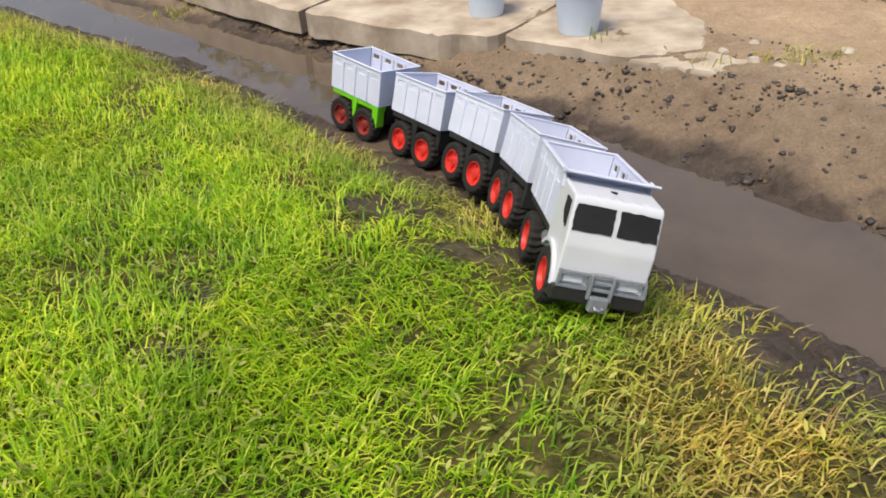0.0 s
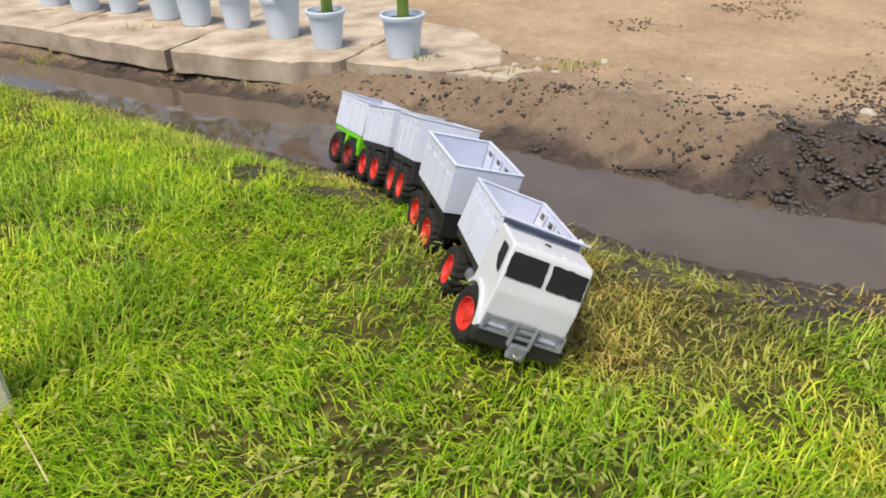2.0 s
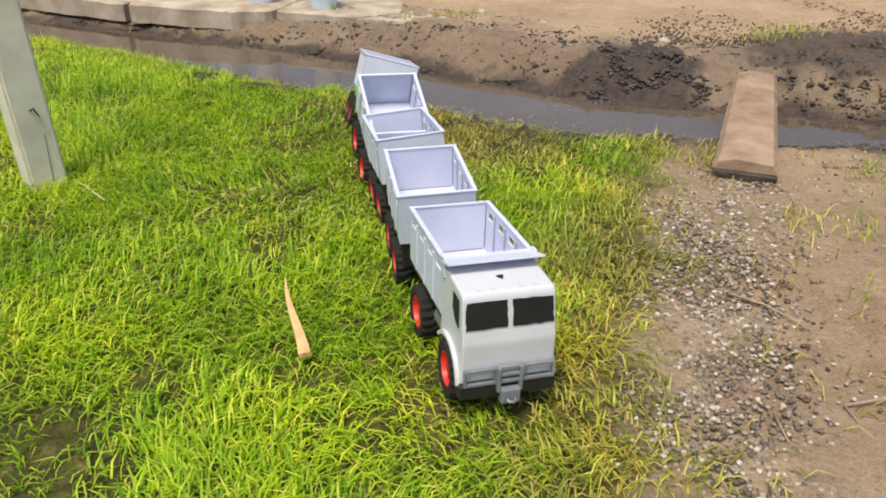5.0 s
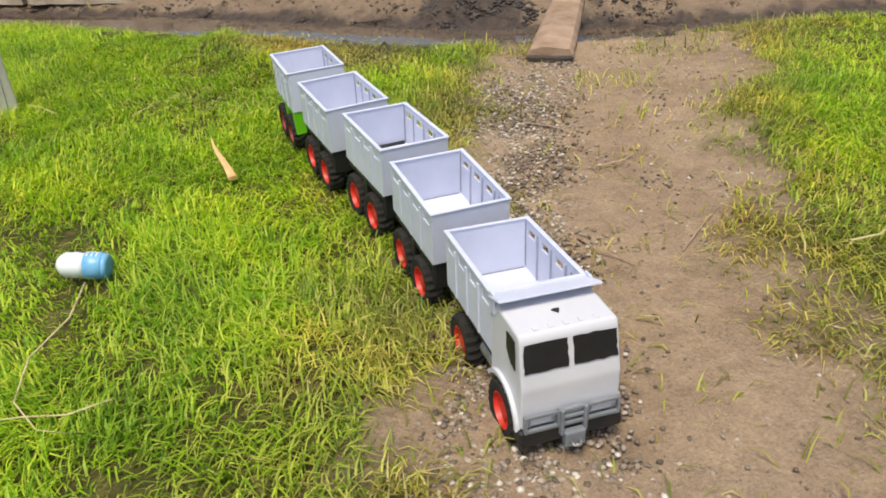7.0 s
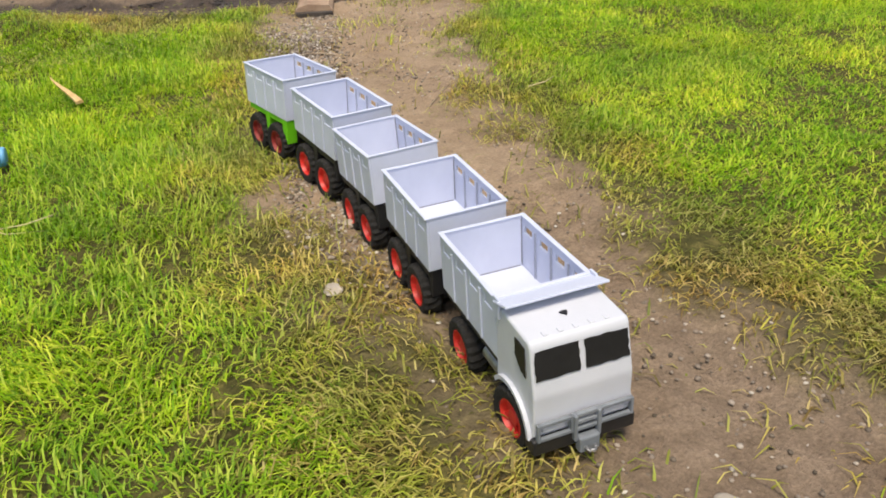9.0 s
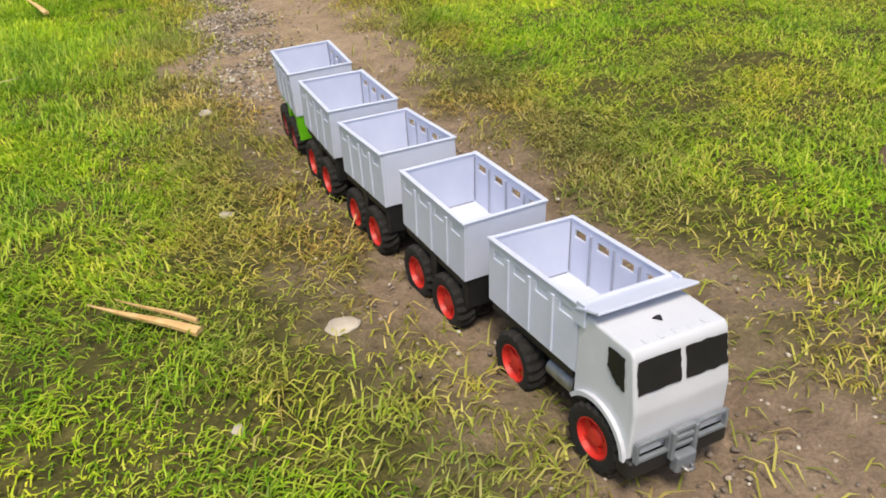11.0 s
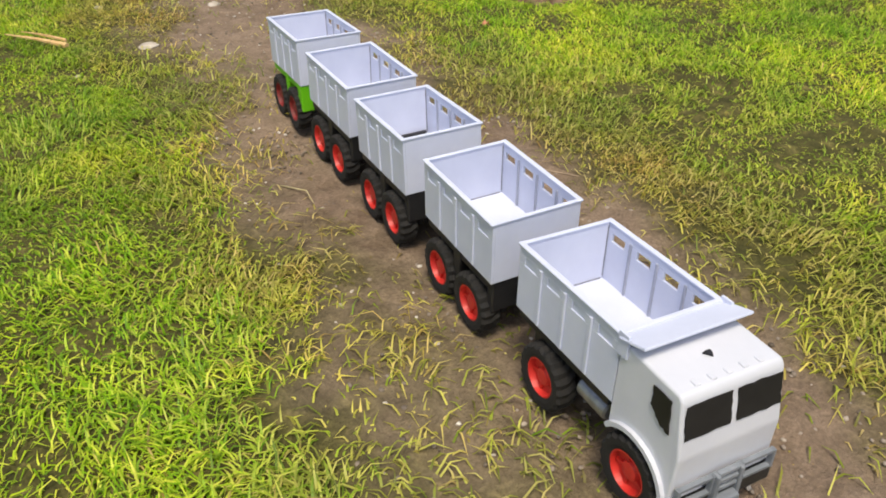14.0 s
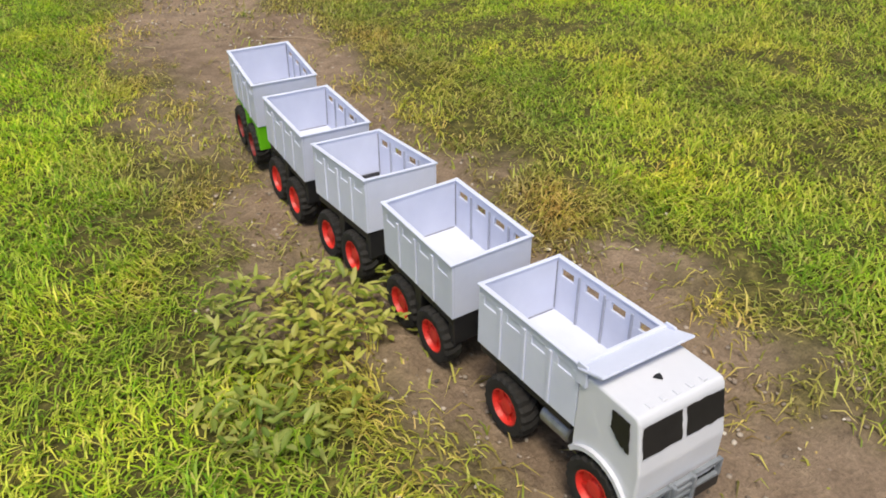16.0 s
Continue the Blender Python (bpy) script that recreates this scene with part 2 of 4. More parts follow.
def part(name, bm, mat, parent, label="", smooth=False, at=None):
    ob = new(name, bm if isinstance(bm, bpy.types.Mesh) else mesh_of(name, bm, mat, smooth))
    ob.parent = parent
    if at is not None:
        ob.matrix_basis = at
    if label:
        tagged(ob, label)
    return ob


def box(bm, x0, x1, y0, y1, z0, z1, m=None):
    r = bmesh.ops.create_cube(bm, size=1)
    bmesh.ops.scale(bm, vec=(x1 - x0, y1 - y0, z1 - z0), verts=r["verts"])
    bmesh.ops.translate(bm, vec=((x0 + x1) / 2, (y0 + y1) / 2, (z0 + z1) / 2), verts=r["verts"])
    if m is not None:
        bmesh.ops.transform(bm, matrix=m, verts=r["verts"])
    return r["verts"]


def soft_box(*size, r=0.002, m=None):
    bm = bmesh.new()
    box(bm, *size, m)
    bmesh.ops.bevel(bm, geom=bm.edges[:], offset=r, segments=2, affect="EDGES", profile=0.5)
    return bm


def lathe(profile, segments=32, axis="Y", caps=True):
    """Turn a profile of (radius, along) about an axis."""
    bm = bmesh.new()
    rings = []
    for r, w in profile:
        ring = []
        for k in range(segments):
            a = 2 * math.pi * k / segments
            p = (r * math.cos(a), w, r * math.sin(a)) if axis == "Y" else (r * math.cos(a), r * math.sin(a), w)
            ring.append(bm.verts.new(p))
        rings.append(ring)
    for a, b in zip(rings, rings[1:]):
        for k in range(segments):
            bm.faces.new((a[k], a[(k + 1) % segments], b[(k + 1) % segments], b[k]))
    for ring in (rings[0], rings[-1]) if caps else ():
        bm.faces.new(ring)
    bmesh.ops.recalc_face_normals(bm, faces=bm.faces[:])
    return bm


def tube(points, radius, segments=6, taper=1.0):
    """A bent rod through points."""
    bm = bmesh.new()
    rings = []
    pts = [Vector(p) for p in points]
    for i, p in enumerate(pts):
        d = (pts[min(i + 1, len(pts) - 1)] - pts[max(i - 1, 0)]).normalized()
        u = d.orthogonal().normalized()
        v = d.cross(u)
        r = radius * (1 + (taper - 1) * i / (len(pts) - 1))
        rings.append([bm.verts.new(p + r * (math.cos(2 * math.pi * k / segments) * u + math.sin(2 * math.pi * k / segments) * v)) for k in range(segments)])
    for a, b in zip(rings, rings[1:]):
        for k in range(segments):
            bm.faces.new((a[k], a[(k + 1) % segments], b[(k + 1) % segments], b[k]))
    bm.faces.new(rings[0]), bm.faces.new(rings[-1])
    bmesh.ops.recalc_face_normals(bm, faces=bm.faces[:])
    return bm


def empty(name, m=None):
    ob = new(name)
    ob.empty_display_size = 0.05
    if m is not None:
        ob.matrix_basis = m
    return ob


def array_mesh(name, verts, faces, mat, dry=None):
    """A mesh from arrays; faces is a list of (count, n) index arrays."""
    me = bpy.data.meshes.new(name)
    loops = np.concatenate([f.ravel() for f in faces])
    sizes = np.concatenate([np.full(len(f), f.shape[1]) for f in faces])
    me.vertices.add(len(verts)), me.loops.add(len(loops)), me.polygons.add(len(sizes))
    me.vertices.foreach_set("co", verts.astype(np.float32).ravel())
    me.loops.foreach_set("vertex_index", loops.astype(np.int32))
    me.polygons.foreach_set("loop_start", np.concatenate(([0], np.cumsum(sizes)[:-1])).astype(np.int32))
    if dry is not None:
        me.attributes.new("dry", "FLOAT", "POINT").data.foreach_set("value", dry.astype(np.float32))
    me.update(calc_edges=True)
    me.validate()
    me.materials.append(mat)
    return me


# ---- the ground ----
def spread(lo, hi, pitch):
    mid = np.arange(lo, hi, pitch)
    out = np.cumsum(0.05 * 1.35 ** np.arange(28))
    return np.concatenate((lo - out[::-1], mid, mid[-1] + out))


def build_ground():
    xs, ys = spread(-3.2, 4.2, 0.025), spread(-7.2, 5.2, 0.025)
    X, Y = np.meshgrid(xs, ys)
    lane, yard, mud, dry, d, e, l, lh, n = cover(X, Y)
    inside = step(6, 3, np.hypot(X, Y + 1) - 4)
    rut = (rough_noise(X, Y, 30) - 0.5) * 0.008 + (rough_noise(X, Y, 9) - 0.5) * 0.012
    clod = np.maximum(0, rough_noise(X, Y, 34) - 0.5) * 0.05 * mud * (e > 0.02) + (rough_noise(X, Y, 12) - 0.5) * 0.03 * mud * (e > 0.03)
    Z = terrain(X, Y) + inside * (rut * (e > 0) + clod)
    nx, ny = len(xs), len(ys)
    q = np.arange(nx * ny).reshape(ny, nx)
    quads = np.stack((q[:-1, :-1], q[:-1, 1:], q[1:, 1:], q[1:, :-1]), -1).reshape(-1, 4)
    me = array_mesh("ground", np.stack((X, Y, Z), -1).reshape(-1, 3), [quads], EARTH)
    colour = np.stack((lane, yard, mud, np.ones_like(mud)), -1).reshape(-1, 4)
    me.color_attributes.new("cover", "FLOAT_COLOR", "POINT").data.foreach_set("color", colour.astype(np.float32).ravel())
    for p in me.polygons:
        p.use_smooth = True
    tagged(new("ground", me), "grassy ground with a bare dirt lane and muddy ditch", "ground", kind="structure")


def build_water():
    bm = bmesh.new()
    rows = []
    line = DITCH[:]
    for i, (x, y, h) in enumerate(line):
        a, b = line[max(i - 1, 0)], line[min(i + 1, len(line) - 1)]
        t = Vector((b[0] - a[0], b[1] - a[1])).normalized()
        w = h + 0.12
        rows.append([bm.verts.new((x + k * w * -t.y, y + k * w * t.x, WATER_Z)) for k in (-1, -0.3, 0.3, 1)])
    for a, b in zip(rows, rows[1:]):
        for k in range(3):
            bm.faces.new((a[k], a[k + 1], b[k + 1], b[k]))
    bmesh.ops.recalc_face_normals(bm, faces=bm.faces[:])
    tagged(new("water", mesh_of("water", bm, WATER)), "shallow brown water standing in a muddy ditch", "water", kind="structure")


build_ground()
build_water()


# ---- grass ----
def near_walk(x, y):
    """Distance from the stretch of grass that the train and its follower cross."""
    line = np.array(((0.3, 2.2, 0), (0.3, 0.5, 0), (0.5, -0.8, 0), (0.2, -2.2, 0), (-0.4, -4.2, 0), (-0.7, -5.6, 0)))
    return np.abs(along(line, x, y)[0])


def blades(name, count, length, width, flat, keep, seed, label, mat=None, lean=0.5):
    """Many bent blades of grass. keep(x, y) gives the chance of a blade and its dryness."""
    r = np.random.default_rng(seed)
    x, y = r.uniform(-2.4, 3.4, count * 4), r.uniform(-5.7, 3.9, count * 4)
    chance, dry, size = keep(x, y)
    ok = np.flatnonzero(r.random(len(x)) < chance)[:count]
    x, y, dry, size = x[ok], y[ok], dry[ok], size[ok]
    n = len(x)
    z = terrain(x, y) - 0.006
    L = length * r.uniform(0.45, 1.25, n) * size
    W = width * r.uniform(0.7, 1.3, n)
    turn = r.uniform(0, 2 * np.pi, n) * 0.75 + rough_noise(x, y, 3) * 6
    tilt = np.clip(r.normal(flat, 0.28, n) + 0.22 * step(-0.8, -2.0, y), 0.05, 1.5)
    lane_at, lane_half = along(LANE, x, y)
    tilt = np.clip(tilt + 0.25 * step(0.1, 0.5, -lane_at - lane_half), 0.05, 1.5)
    dx, dy = np.cos(turn), np.sin(turn)
    sx, sy = -dy, dx
    base = np.stack((x, y, z), -1)
    side = np.stack((sx, sy, np.zeros(n)), -1) * (W / 2)[:, None]
    def at(k, bend):
        out, up = np.sin(tilt * bend) * L * k, np.cos(np.minimum(tilt * bend, 1.5)) * L * k
        return base + np.stack((dx * out, dy * out, up), -1)
    mid, tip = at(0.55, 0.65), at(1.0, 1.25)
    verts = np.stack((base - side, base + side, mid - side * 0.8, mid + side * 0.8, tip), 1).reshape(-1, 3)
    o = np.arange(n)[:, None] * 5
    me = array_mesh(name, verts, [o + np.array((0, 1, 3, 2)), o + np.array((2, 3, 4))], mat or GRASS, np.repeat(np.clip(dry + r.normal(0, 0.12, n), 0, 1), 5))
    return tagged(new(name, me), label, "grass", kind="stuff")


def clear_of_mounds(x, y):
    return (np.hypot(x - 0.916, y + 2.768) > 0.115) & (np.hypot((x - 1.148), (y + 2.898) * 1.2) > 0.15)


def lawn(x, y):
    lane, yard, mud, dry, d, e, l, lh, n = cover(x, y)
    w = near_walk(x, y)
    chance = (1 - lane) ** 1.5 * (1 - mud) * (d > 0) * (e > 0.1) * (1 - 0.45 * dry) * np.where(w < 1.6, 1.0, np.where(w < 2.6, 0.55, 0.3))
    chance = chance * clear_of_mounds(x, y)
    chance *= 0.24 + 0.76 * step(0.26, 0.52, 0.5 * rough_noise(x, y, 6) + 0.5 * rough_noise(x, y, 15))
    tall = (1 - 0.22 * step(-0.8, -2.0, y)) * (0.48 + 0.55 * rough_noise(x, y, 4) + 0.45 * rough_noise(x, y, 11)) * (1 - 0.25 * dry)
    dry = dry * 0.92 - 0.06 + 0.24 * step(-0.6, -2.2, y) + 0.5 * (rough_noise(x, y, 1.7) - 0.5)
    return chance, np.clip(dry, 0, 1), tall * np.where(w < 1.6, 1, 1.25)


def worn(x, y):
    lane, yard, mud, dry, d, e, l, lh, n = cover(x, y)
    edge = step(0.5, 0.05, np.abs(np.abs(l) - lh + 0.03)) * (d > 0)
    chance = np.clip(edge * 0.9 + dry * 0.8, 0, 1) * (1 - 0.93 * lane) * (d > 0) * (e > 0.06) * (0.25 + 0.75 * step(0.35, 0.65, rough_noise(x, y, 11)))
    return chance, np.clip(0.5 + 0.45 * rough_noise(x, y, 6), 0, 1), np.ones_like(x)


def sparse(x, y):
    lane, yard, mud, dry, d, e, l, lh, n = cover(x, y)
    clump = step(0.62, 0.82, rough_noise(x, y, 8))
    chance = clump * lane * (d > 0) * (e > 0.1) * (0.03 + 0.97 * step(-1.4, -2.0, y))
    return chance, np.clip(0.25 + 0.6 * rough_noise(x, y, 6), 0, 1), np.ones_like(x)


def tufts(x, y):
    """Rank grass at the ditch, by the plank and in the heap at the slab's tip."""
    spots = ((1.06, 2.50, 0.20, 0.07), (1.10, 0.78, 0.09, 0.06), (1.27, 0.20, 0.13, 0.12), (1.16, -0.06, 0.06, 0.05), (1.66, 0.40, 0.2, 0.14), (1.98, 0.50, 0.22, 0.1), (0.55, 2.72, 0.1, 0.05), (2.25, 1.75, 0.22, 0.16), (0.1, 2.9, 0.25, 0.05), (-0.9, 3.62, 0.5, 0.07), (0.82, 2.48, 0.08, 0.05))
    chance = np.zeros_like(x)
    for cx, cy, rx, ry in spots:
        chance = np.maximum(chance, step(1.1, 0.5, np.hypot((x - cx) / rx, (y - cy) / ry)))
    return chance, 0.35 + 0.4 * rough_noise(x, y, 9), np.ones_like(x)


blades("lawn_grass", 500000, 0.052, 0.0034, 0.86, lawn, 11, "bright green uneven lawn grass with yellow blades")
blades("worn_grass", 150000, 0.052, 0.0030, 1.18, worn, 12, "flattened dry yellow grass beside the lane")
def litter(x, y):
    lane, yard, mud, dry, d, e, l, lh, n = cover(x, y)
    right = step(0.0, -0.25, l)
    chance = lane * (d > 0) * (0.10 + 0.42 * right) * step(0.3, 0.6, rough_noise(x, y, 13)) * step(0.3, -0.5, y)
    chance = np.maximum(chance, 0.30 * lane * (d > 0) * step(-1.8, -2.6, y) * step(0.35, 0.6, rough_noise(x, y, 10)))
    return chance, 0.75 + 0.25 * rough_noise(x, y, 20), np.full_like(x, 0.8)


blades("lane_litter", 22000, 0.028, 0.0028, 1.38, litter, 15, "brown flattened grass litter trodden into the lane")
blades("lane_grass", 12000, 0.046, 0.0038, 0.9, sparse, 13, "thin grass clumps growing in the dirt lane")
blades("ditch_grass", 24000, 0.070, 0.0036, 0.8, tufts, 14, "rank grass tufts at the muddy ditch")


def broad_leaves(name, count, spots, seed, size, label):
    r = np.random.default_rng(seed)
    k = r.integers(0, len(spots), count)
    s = np.array(spots)[k]
    a, q = r.uniform(0, 2 * np.pi, count), np.sqrt(r.random(count))
    x, y = s[:, 0] + s[:, 2] * q * np.cos(a), s[:, 1] + s[:, 3] * q * np.sin(a)
    z = terrain(x, y) + r.uniform(0.012, 0.05, count)
    L, W = size * r.uniform(0.6, 1.3, count), size * 0.34 * r.uniform(0.7, 1.2, count)
    t, up = r.uniform(0, 2 * np.pi, count), r.uniform(-0.3, 0.6, count)
    d = np.stack((np.cos(t) * np.cos(up), np.sin(t) * np.cos(up), np.sin(up)), -1) * L[:, None]
    sd = np.stack((-np.sin(t), np.cos(t), r.uniform(-0.3, 0.3, count)), -1) * (W / 2)[:, None]
    c = np.stack((x, y, z), -1)
    fold = np.array((0, 0, 1.0)) * (W * 0.25)[:, None]
    verts = np.stack((c, c + d * 0.35 - sd + fold, c + d * 0.45, c + d * 0.35 + sd + fold, c + d * 0.75 - sd * 0.7 + fold, c + d * 0.75 + sd * 0.7 + fold, c + d), 1).reshape(-1, 3)
    o = np.arange(count)[:, None] * 7
    me = array_mesh(name, verts, [o + np.array((0, 2, 1)), o + np.array((0, 3, 2)), o + np.array((2, 6, 4)), o + np.array((2, 5, 6)), o + np.array((1, 2, 4)), o + np.array((2, 3, 5))], WEED, np.repeat(r.uniform(0, 0.35, count), 7))
    tagged(new(name, me), label, "weeds", kind="stuff")


broad_leaves("broadleaf_weeds", 620, ((-0.831, -4.68, 0.10, 0.14), (-0.727, -4.721, 0.10, 0.12), (-0.915, -4.826, 0.12, 0.14)), 21, 0.028, "low broad-leaved weeds matted in the lawn")
broad_leaves("clover_weeds", 2600, ((0.1, 0.75, 0.9, 0.5), (-0.1, 1.0, 0.6, 0.4), (0.3, 0.55, 0.35, 0.2), (-0.5, 1.5, 0.5, 0.4)), 22, 0.017, "small bright clover leaves among the grass")


# ---- stones, clods, mound ----
ROCK = bmesh.new()
bmesh.ops.create_icosphere(ROCK, subdivisions=1, radius=1)
ROCK_V = np.array([v.co[:] for v in ROCK.verts])
ROCK_F = np.array([[v.index for v in f.verts] for f in ROCK.faces])
ROCK.free()


def scatter_stones(name, x, y, size, seed, mat, label, category, sink=0.3, squash=0.6, z=None):
    r = np.random.default_rng(seed)
    n = len(x)
    zz = terrain(x, y) if z is None else z
    s = size * r.uniform(0.5, 1.4, n)
    v = ROCK_V[None] * r.uniform(0.7, 1.25, (n, len(ROCK_V), 1)) * np.stack((s, s * r.uniform(0.6, 1, n), s * squash), -1)[:, None]
    a = r.uniform(0, 6.28, n)
    c, q = np.cos(a)[:, None], np.sin(a)[:, None]
    v = np.stack((v[..., 0] * c - v[..., 1] * q, v[..., 0] * q + v[..., 1] * c, v[..., 2]), -1)
    v += np.stack((x, y, zz + s * squash * (1 - 2 * sink)), -1)[:, None]
    f = (ROCK_F[None] + np.arange(n)[:, None, None] * len(ROCK_V)).reshape(-1, 3)
    return tagged(new(name, array_mesh(name, v.reshape(-1, 3), [f], mat)), label, category, kind="stuff")


def strip(count, seed, test, x0=-1.0, x1=3.0, y0=-5.6, y1=3.6):
    r = np.random.default_rng(seed)
    x, y = r.uniform(x0, x1, count * 14), r.uniform(y0, y1, count * 14)
    ok = np.flatnonzero(r.random(len(x)) < test(x, y))[:count]
    return x[ok], y[ok]


def gravel_strip(x, y):
    l, lh = along(LANE, x, y)
    left = lh - l
    return step(0.19, 0.05, np.abs(left - 0.14)) * (l > 0) * step(-1.55, -0.9, y) * step(0.62, 0.35, y) * (0.3 + 0.7 * rough_noise(x, y, 9))


def lane_grit(x, y):
    lane, yard, mud, dry, d, e, l, lh, n = cover(x, y)
    return lane * 0.5 * (d > 0)


def yard_grit(x, y):
    lane, yard, mud, dry, d, e, l, lh, n = cover(x, y)
    return (d < 0) * (e > 0.05) * step(0.5, 0.8, rough_noise(x, y, 3)) * (y < 3.4)


def clods(x, y):
    lane, yard, mud, dry, d, e, l, lh, n = cover(x, y)
    blot = np.hypot((x - 1.52) / 0.32, (y - 1.56) / 0.24) < 1
    near = (d > 0) * (e > 0.02) * (e < 0.32) * (x > 0.5)
    return np.clip(blot * 1.0 + near * 0.5 + 0.12 * (d < 0) * (e > 0.03) * (e < 0.5), 0, 1) * step(0.3, 0.6, rough_noise(x, y, 14))


scatter_stones("lane_gravel", *strip(8500, 31, gravel_strip, -0.1, 1.3, -1.6, 0.7), 0.0047, 32, GRAVEL, "small pale gravel pressed into the lane's edge", "gravel")
scatter_stones("lane_grit", *strip(6500, 33, lane_grit), 0.0040, 34, GRAVEL, "scattered small grit on the dirt lane", "gravel")
scatter_stones("yard_grit", *strip(2600, 35, yard_grit, -0.8, 3.0, 0.6, 3.4), 0.006, 36, HEAP, "small earth crumbs on the dirt yard", "gravel")
scatter_stones("yard_crumbs", *strip(5200, 41, lambda x, y: (yard_grit(x, y) + 0.35 * (along(DITCH, x, y)[0] < -0.2)) * (along(DITCH, x, y)[0] > -0.85), -0.8, 3.0, 0.9, 3.4), 0.0052, 42, MUD, "dark wet earth crumbs strewn over the yard", "earth")
scatter_stones("mud_clods", *strip(3400, 37, clods, -0.6, 2.4, 0.4, 3.2), 0.011, 38, MUD, "dark wet mud clods churned up by the ditch", "mud", sink=0.42, squash=0.45)


def rock(x, y, s, seed, label, mat=STONE, squash=0.55):
    r = random.Random(seed)
    bm = bmesh.new()
    bmesh.ops.create_icosphere(bm, subdivisions=3, radius=1)
    for v in bm.verts:
        k = 1 + 0.35 * noise.noise(v.co * 1.3 + Vector((seed, 0, 0))) + 0.12 * noise.noise(v.co * 4)
        v.co = Vector((v.co.x * s * k, v.co.y * s * 0.75 * k, v.co.z * s * squash * k))
    ob = new("stone", mesh_of("stone", bm, mat, True))
    ob.matrix_basis = pose(x, y, float(terrain(x, y)) + s * squash * 0.35, 0, 0, r.uniform(0, 360))
    return tagged(ob, label, "stone")


for i, (x, y, s) in enumerate(((1.21, 2.54, 0.022), (0.985, 2.64, 0.018), (0.99, 2.45, 0.020), (0.88, 2.58, 0.020), (0.94, 2.50, 0.022), (1.12, 1.02, 0.016), (1.75, 1.8, 0.024), (1.4, 2.25, 0.018), (0.7, 2.64, 0.018))):
    rock(x, y, s, i, "small rounded pale stone on the dirt yard")
for i, (x, y, s) in enumerate(((0.907, -1.18, 0.013), (0.04, -1.335, 0.022), (0.222, -1.13, 0.016), (-0.242, -2.32, 0.026), (0.10, -2.06, 0.024), (-0.19, -1.86, 0.014), (0.33, -1.40, 0.018), (-0.47, -2.40, 0.010), (0.42, -0.52, 0.014))):
    rock(x, y, s, 20 + i, "pale stone half sunk beside the lane", squash=0.35)


def dirt_mound(cx, cy, rx, ry, h, turn, seed):
    bm = bmesh.new()
    bmesh.ops.create_grid(bm, x_segments=60, y_segments=40, size=1)
    for v in bm.verts:
        q = math.hypot(v.co.x, v.co.y)
        k = max(0.0, 1 - q * q)
        p = Vector((v.co.x * rx * 14, v.co.y * ry * 14, seed))
        lump = 0.6 + 0.5 * noise.noise(p * 0.6) + 0.5 * noise.noise(p * 1.5) + 0.25 * noise.noise(p * 4)
        v.co = Vector((v.co.x * rx, v.co.y * ry, h * min(1, k * 2.2) * max(lump, 0.1) - 0.012 * (q > 0.98) - 0.006))
    ob = new("dirt_mound", mesh_of("dirt_mound", bm, HEAP, True))
    ob.matrix_basis = pose(cx, cy, float(terrain(cx, cy)), 0, 0, turn)
    tagged(ob, "crumbly brown dug earth mound on the lawn", "mound")


dirt_mound(0.916, -2.768, 0.150, 0.125, 0.050, -35, 1.0)
dirt_mound(1.148, -2.898, 0.195, 0.145, 0.066, -25, 5.0)


# ---- slab, plank bridge, post, sticks, bottle ----
def slab_piece(corners, top=0.03, depth=0.09, seed=0):
    bm = bmesh.new()
    r = random.Random(seed)
    ring = []
    for a, b in zip(corners, corners[1:] + corners[:1]):
        for k in range(8):
            ring.append((a[0] + (b[0] - a[0]) * k / 8 + r.uniform(-0.012, 0.012), a[1] + (b[1] - a[1]) * k / 8 + r.uniform(-0.012, 0.012)))
    low = [bm.verts.new((x, y, top - depth)) for x, y in ring]
    high = [bm.verts.new((x, y, top - 0.006 + r.uniform(-0.004, 0.002))) for x, y in ring]
    cx, cy = sum(p[0] for p in ring) / len(ring), sum(p[1] for p in ring) / len(ring)
    inner = [bm.verts.new((x + (cx - x) * 0.03, y + (cy - y) * 0.03, top)) for x, y in ring]
    n = len(ring)
    for lo, hi in ((low, high), (high, inner)):
        for k in range(n):
            bm.faces.new((lo[k], lo[(k + 1) % n], hi[(k + 1) % n], hi[k]))
    bm.faces.new(inner)
    bmesh.ops.recalc_face_normals(bm, faces=bm.faces[:])
    return bm


slab = tagged(empty("pavement"), "cracked pale concrete slab at the yard's edge", "pavement", kind="structure")
for i, c in enumerate((
        [(0.27, 2.80), (0.60, 2.56), (0.82, 2.60), (0.90, 2.80), (0.82, 3.2), (0.66, 3.36)],
        [(0.62, 2.545), (0.78, 2.44), (1.02, 2.42), (0.84, 2.585)],
        [(-0.42, 3.16), (0.02, 2.86), (0.255, 2.81), (0.645, 3.37), (0.62, 4.2), (0.2, 4.2)],
        [(-1.02, 3.70), (-0.44, 3.175), (0.185, 4.21), (0.18, 5.2), (-0.2, 5.2)],
        [(-2.2, 4.75), (-1.04, 3.715), (-0.22, 5.21), (-1.0, 5.6)])):
    part("slab", slab_piece(c, 0.012 - 0.004 * (i == 1) - 0.003 * (i % 2), seed=i), CONCRETE, slab)


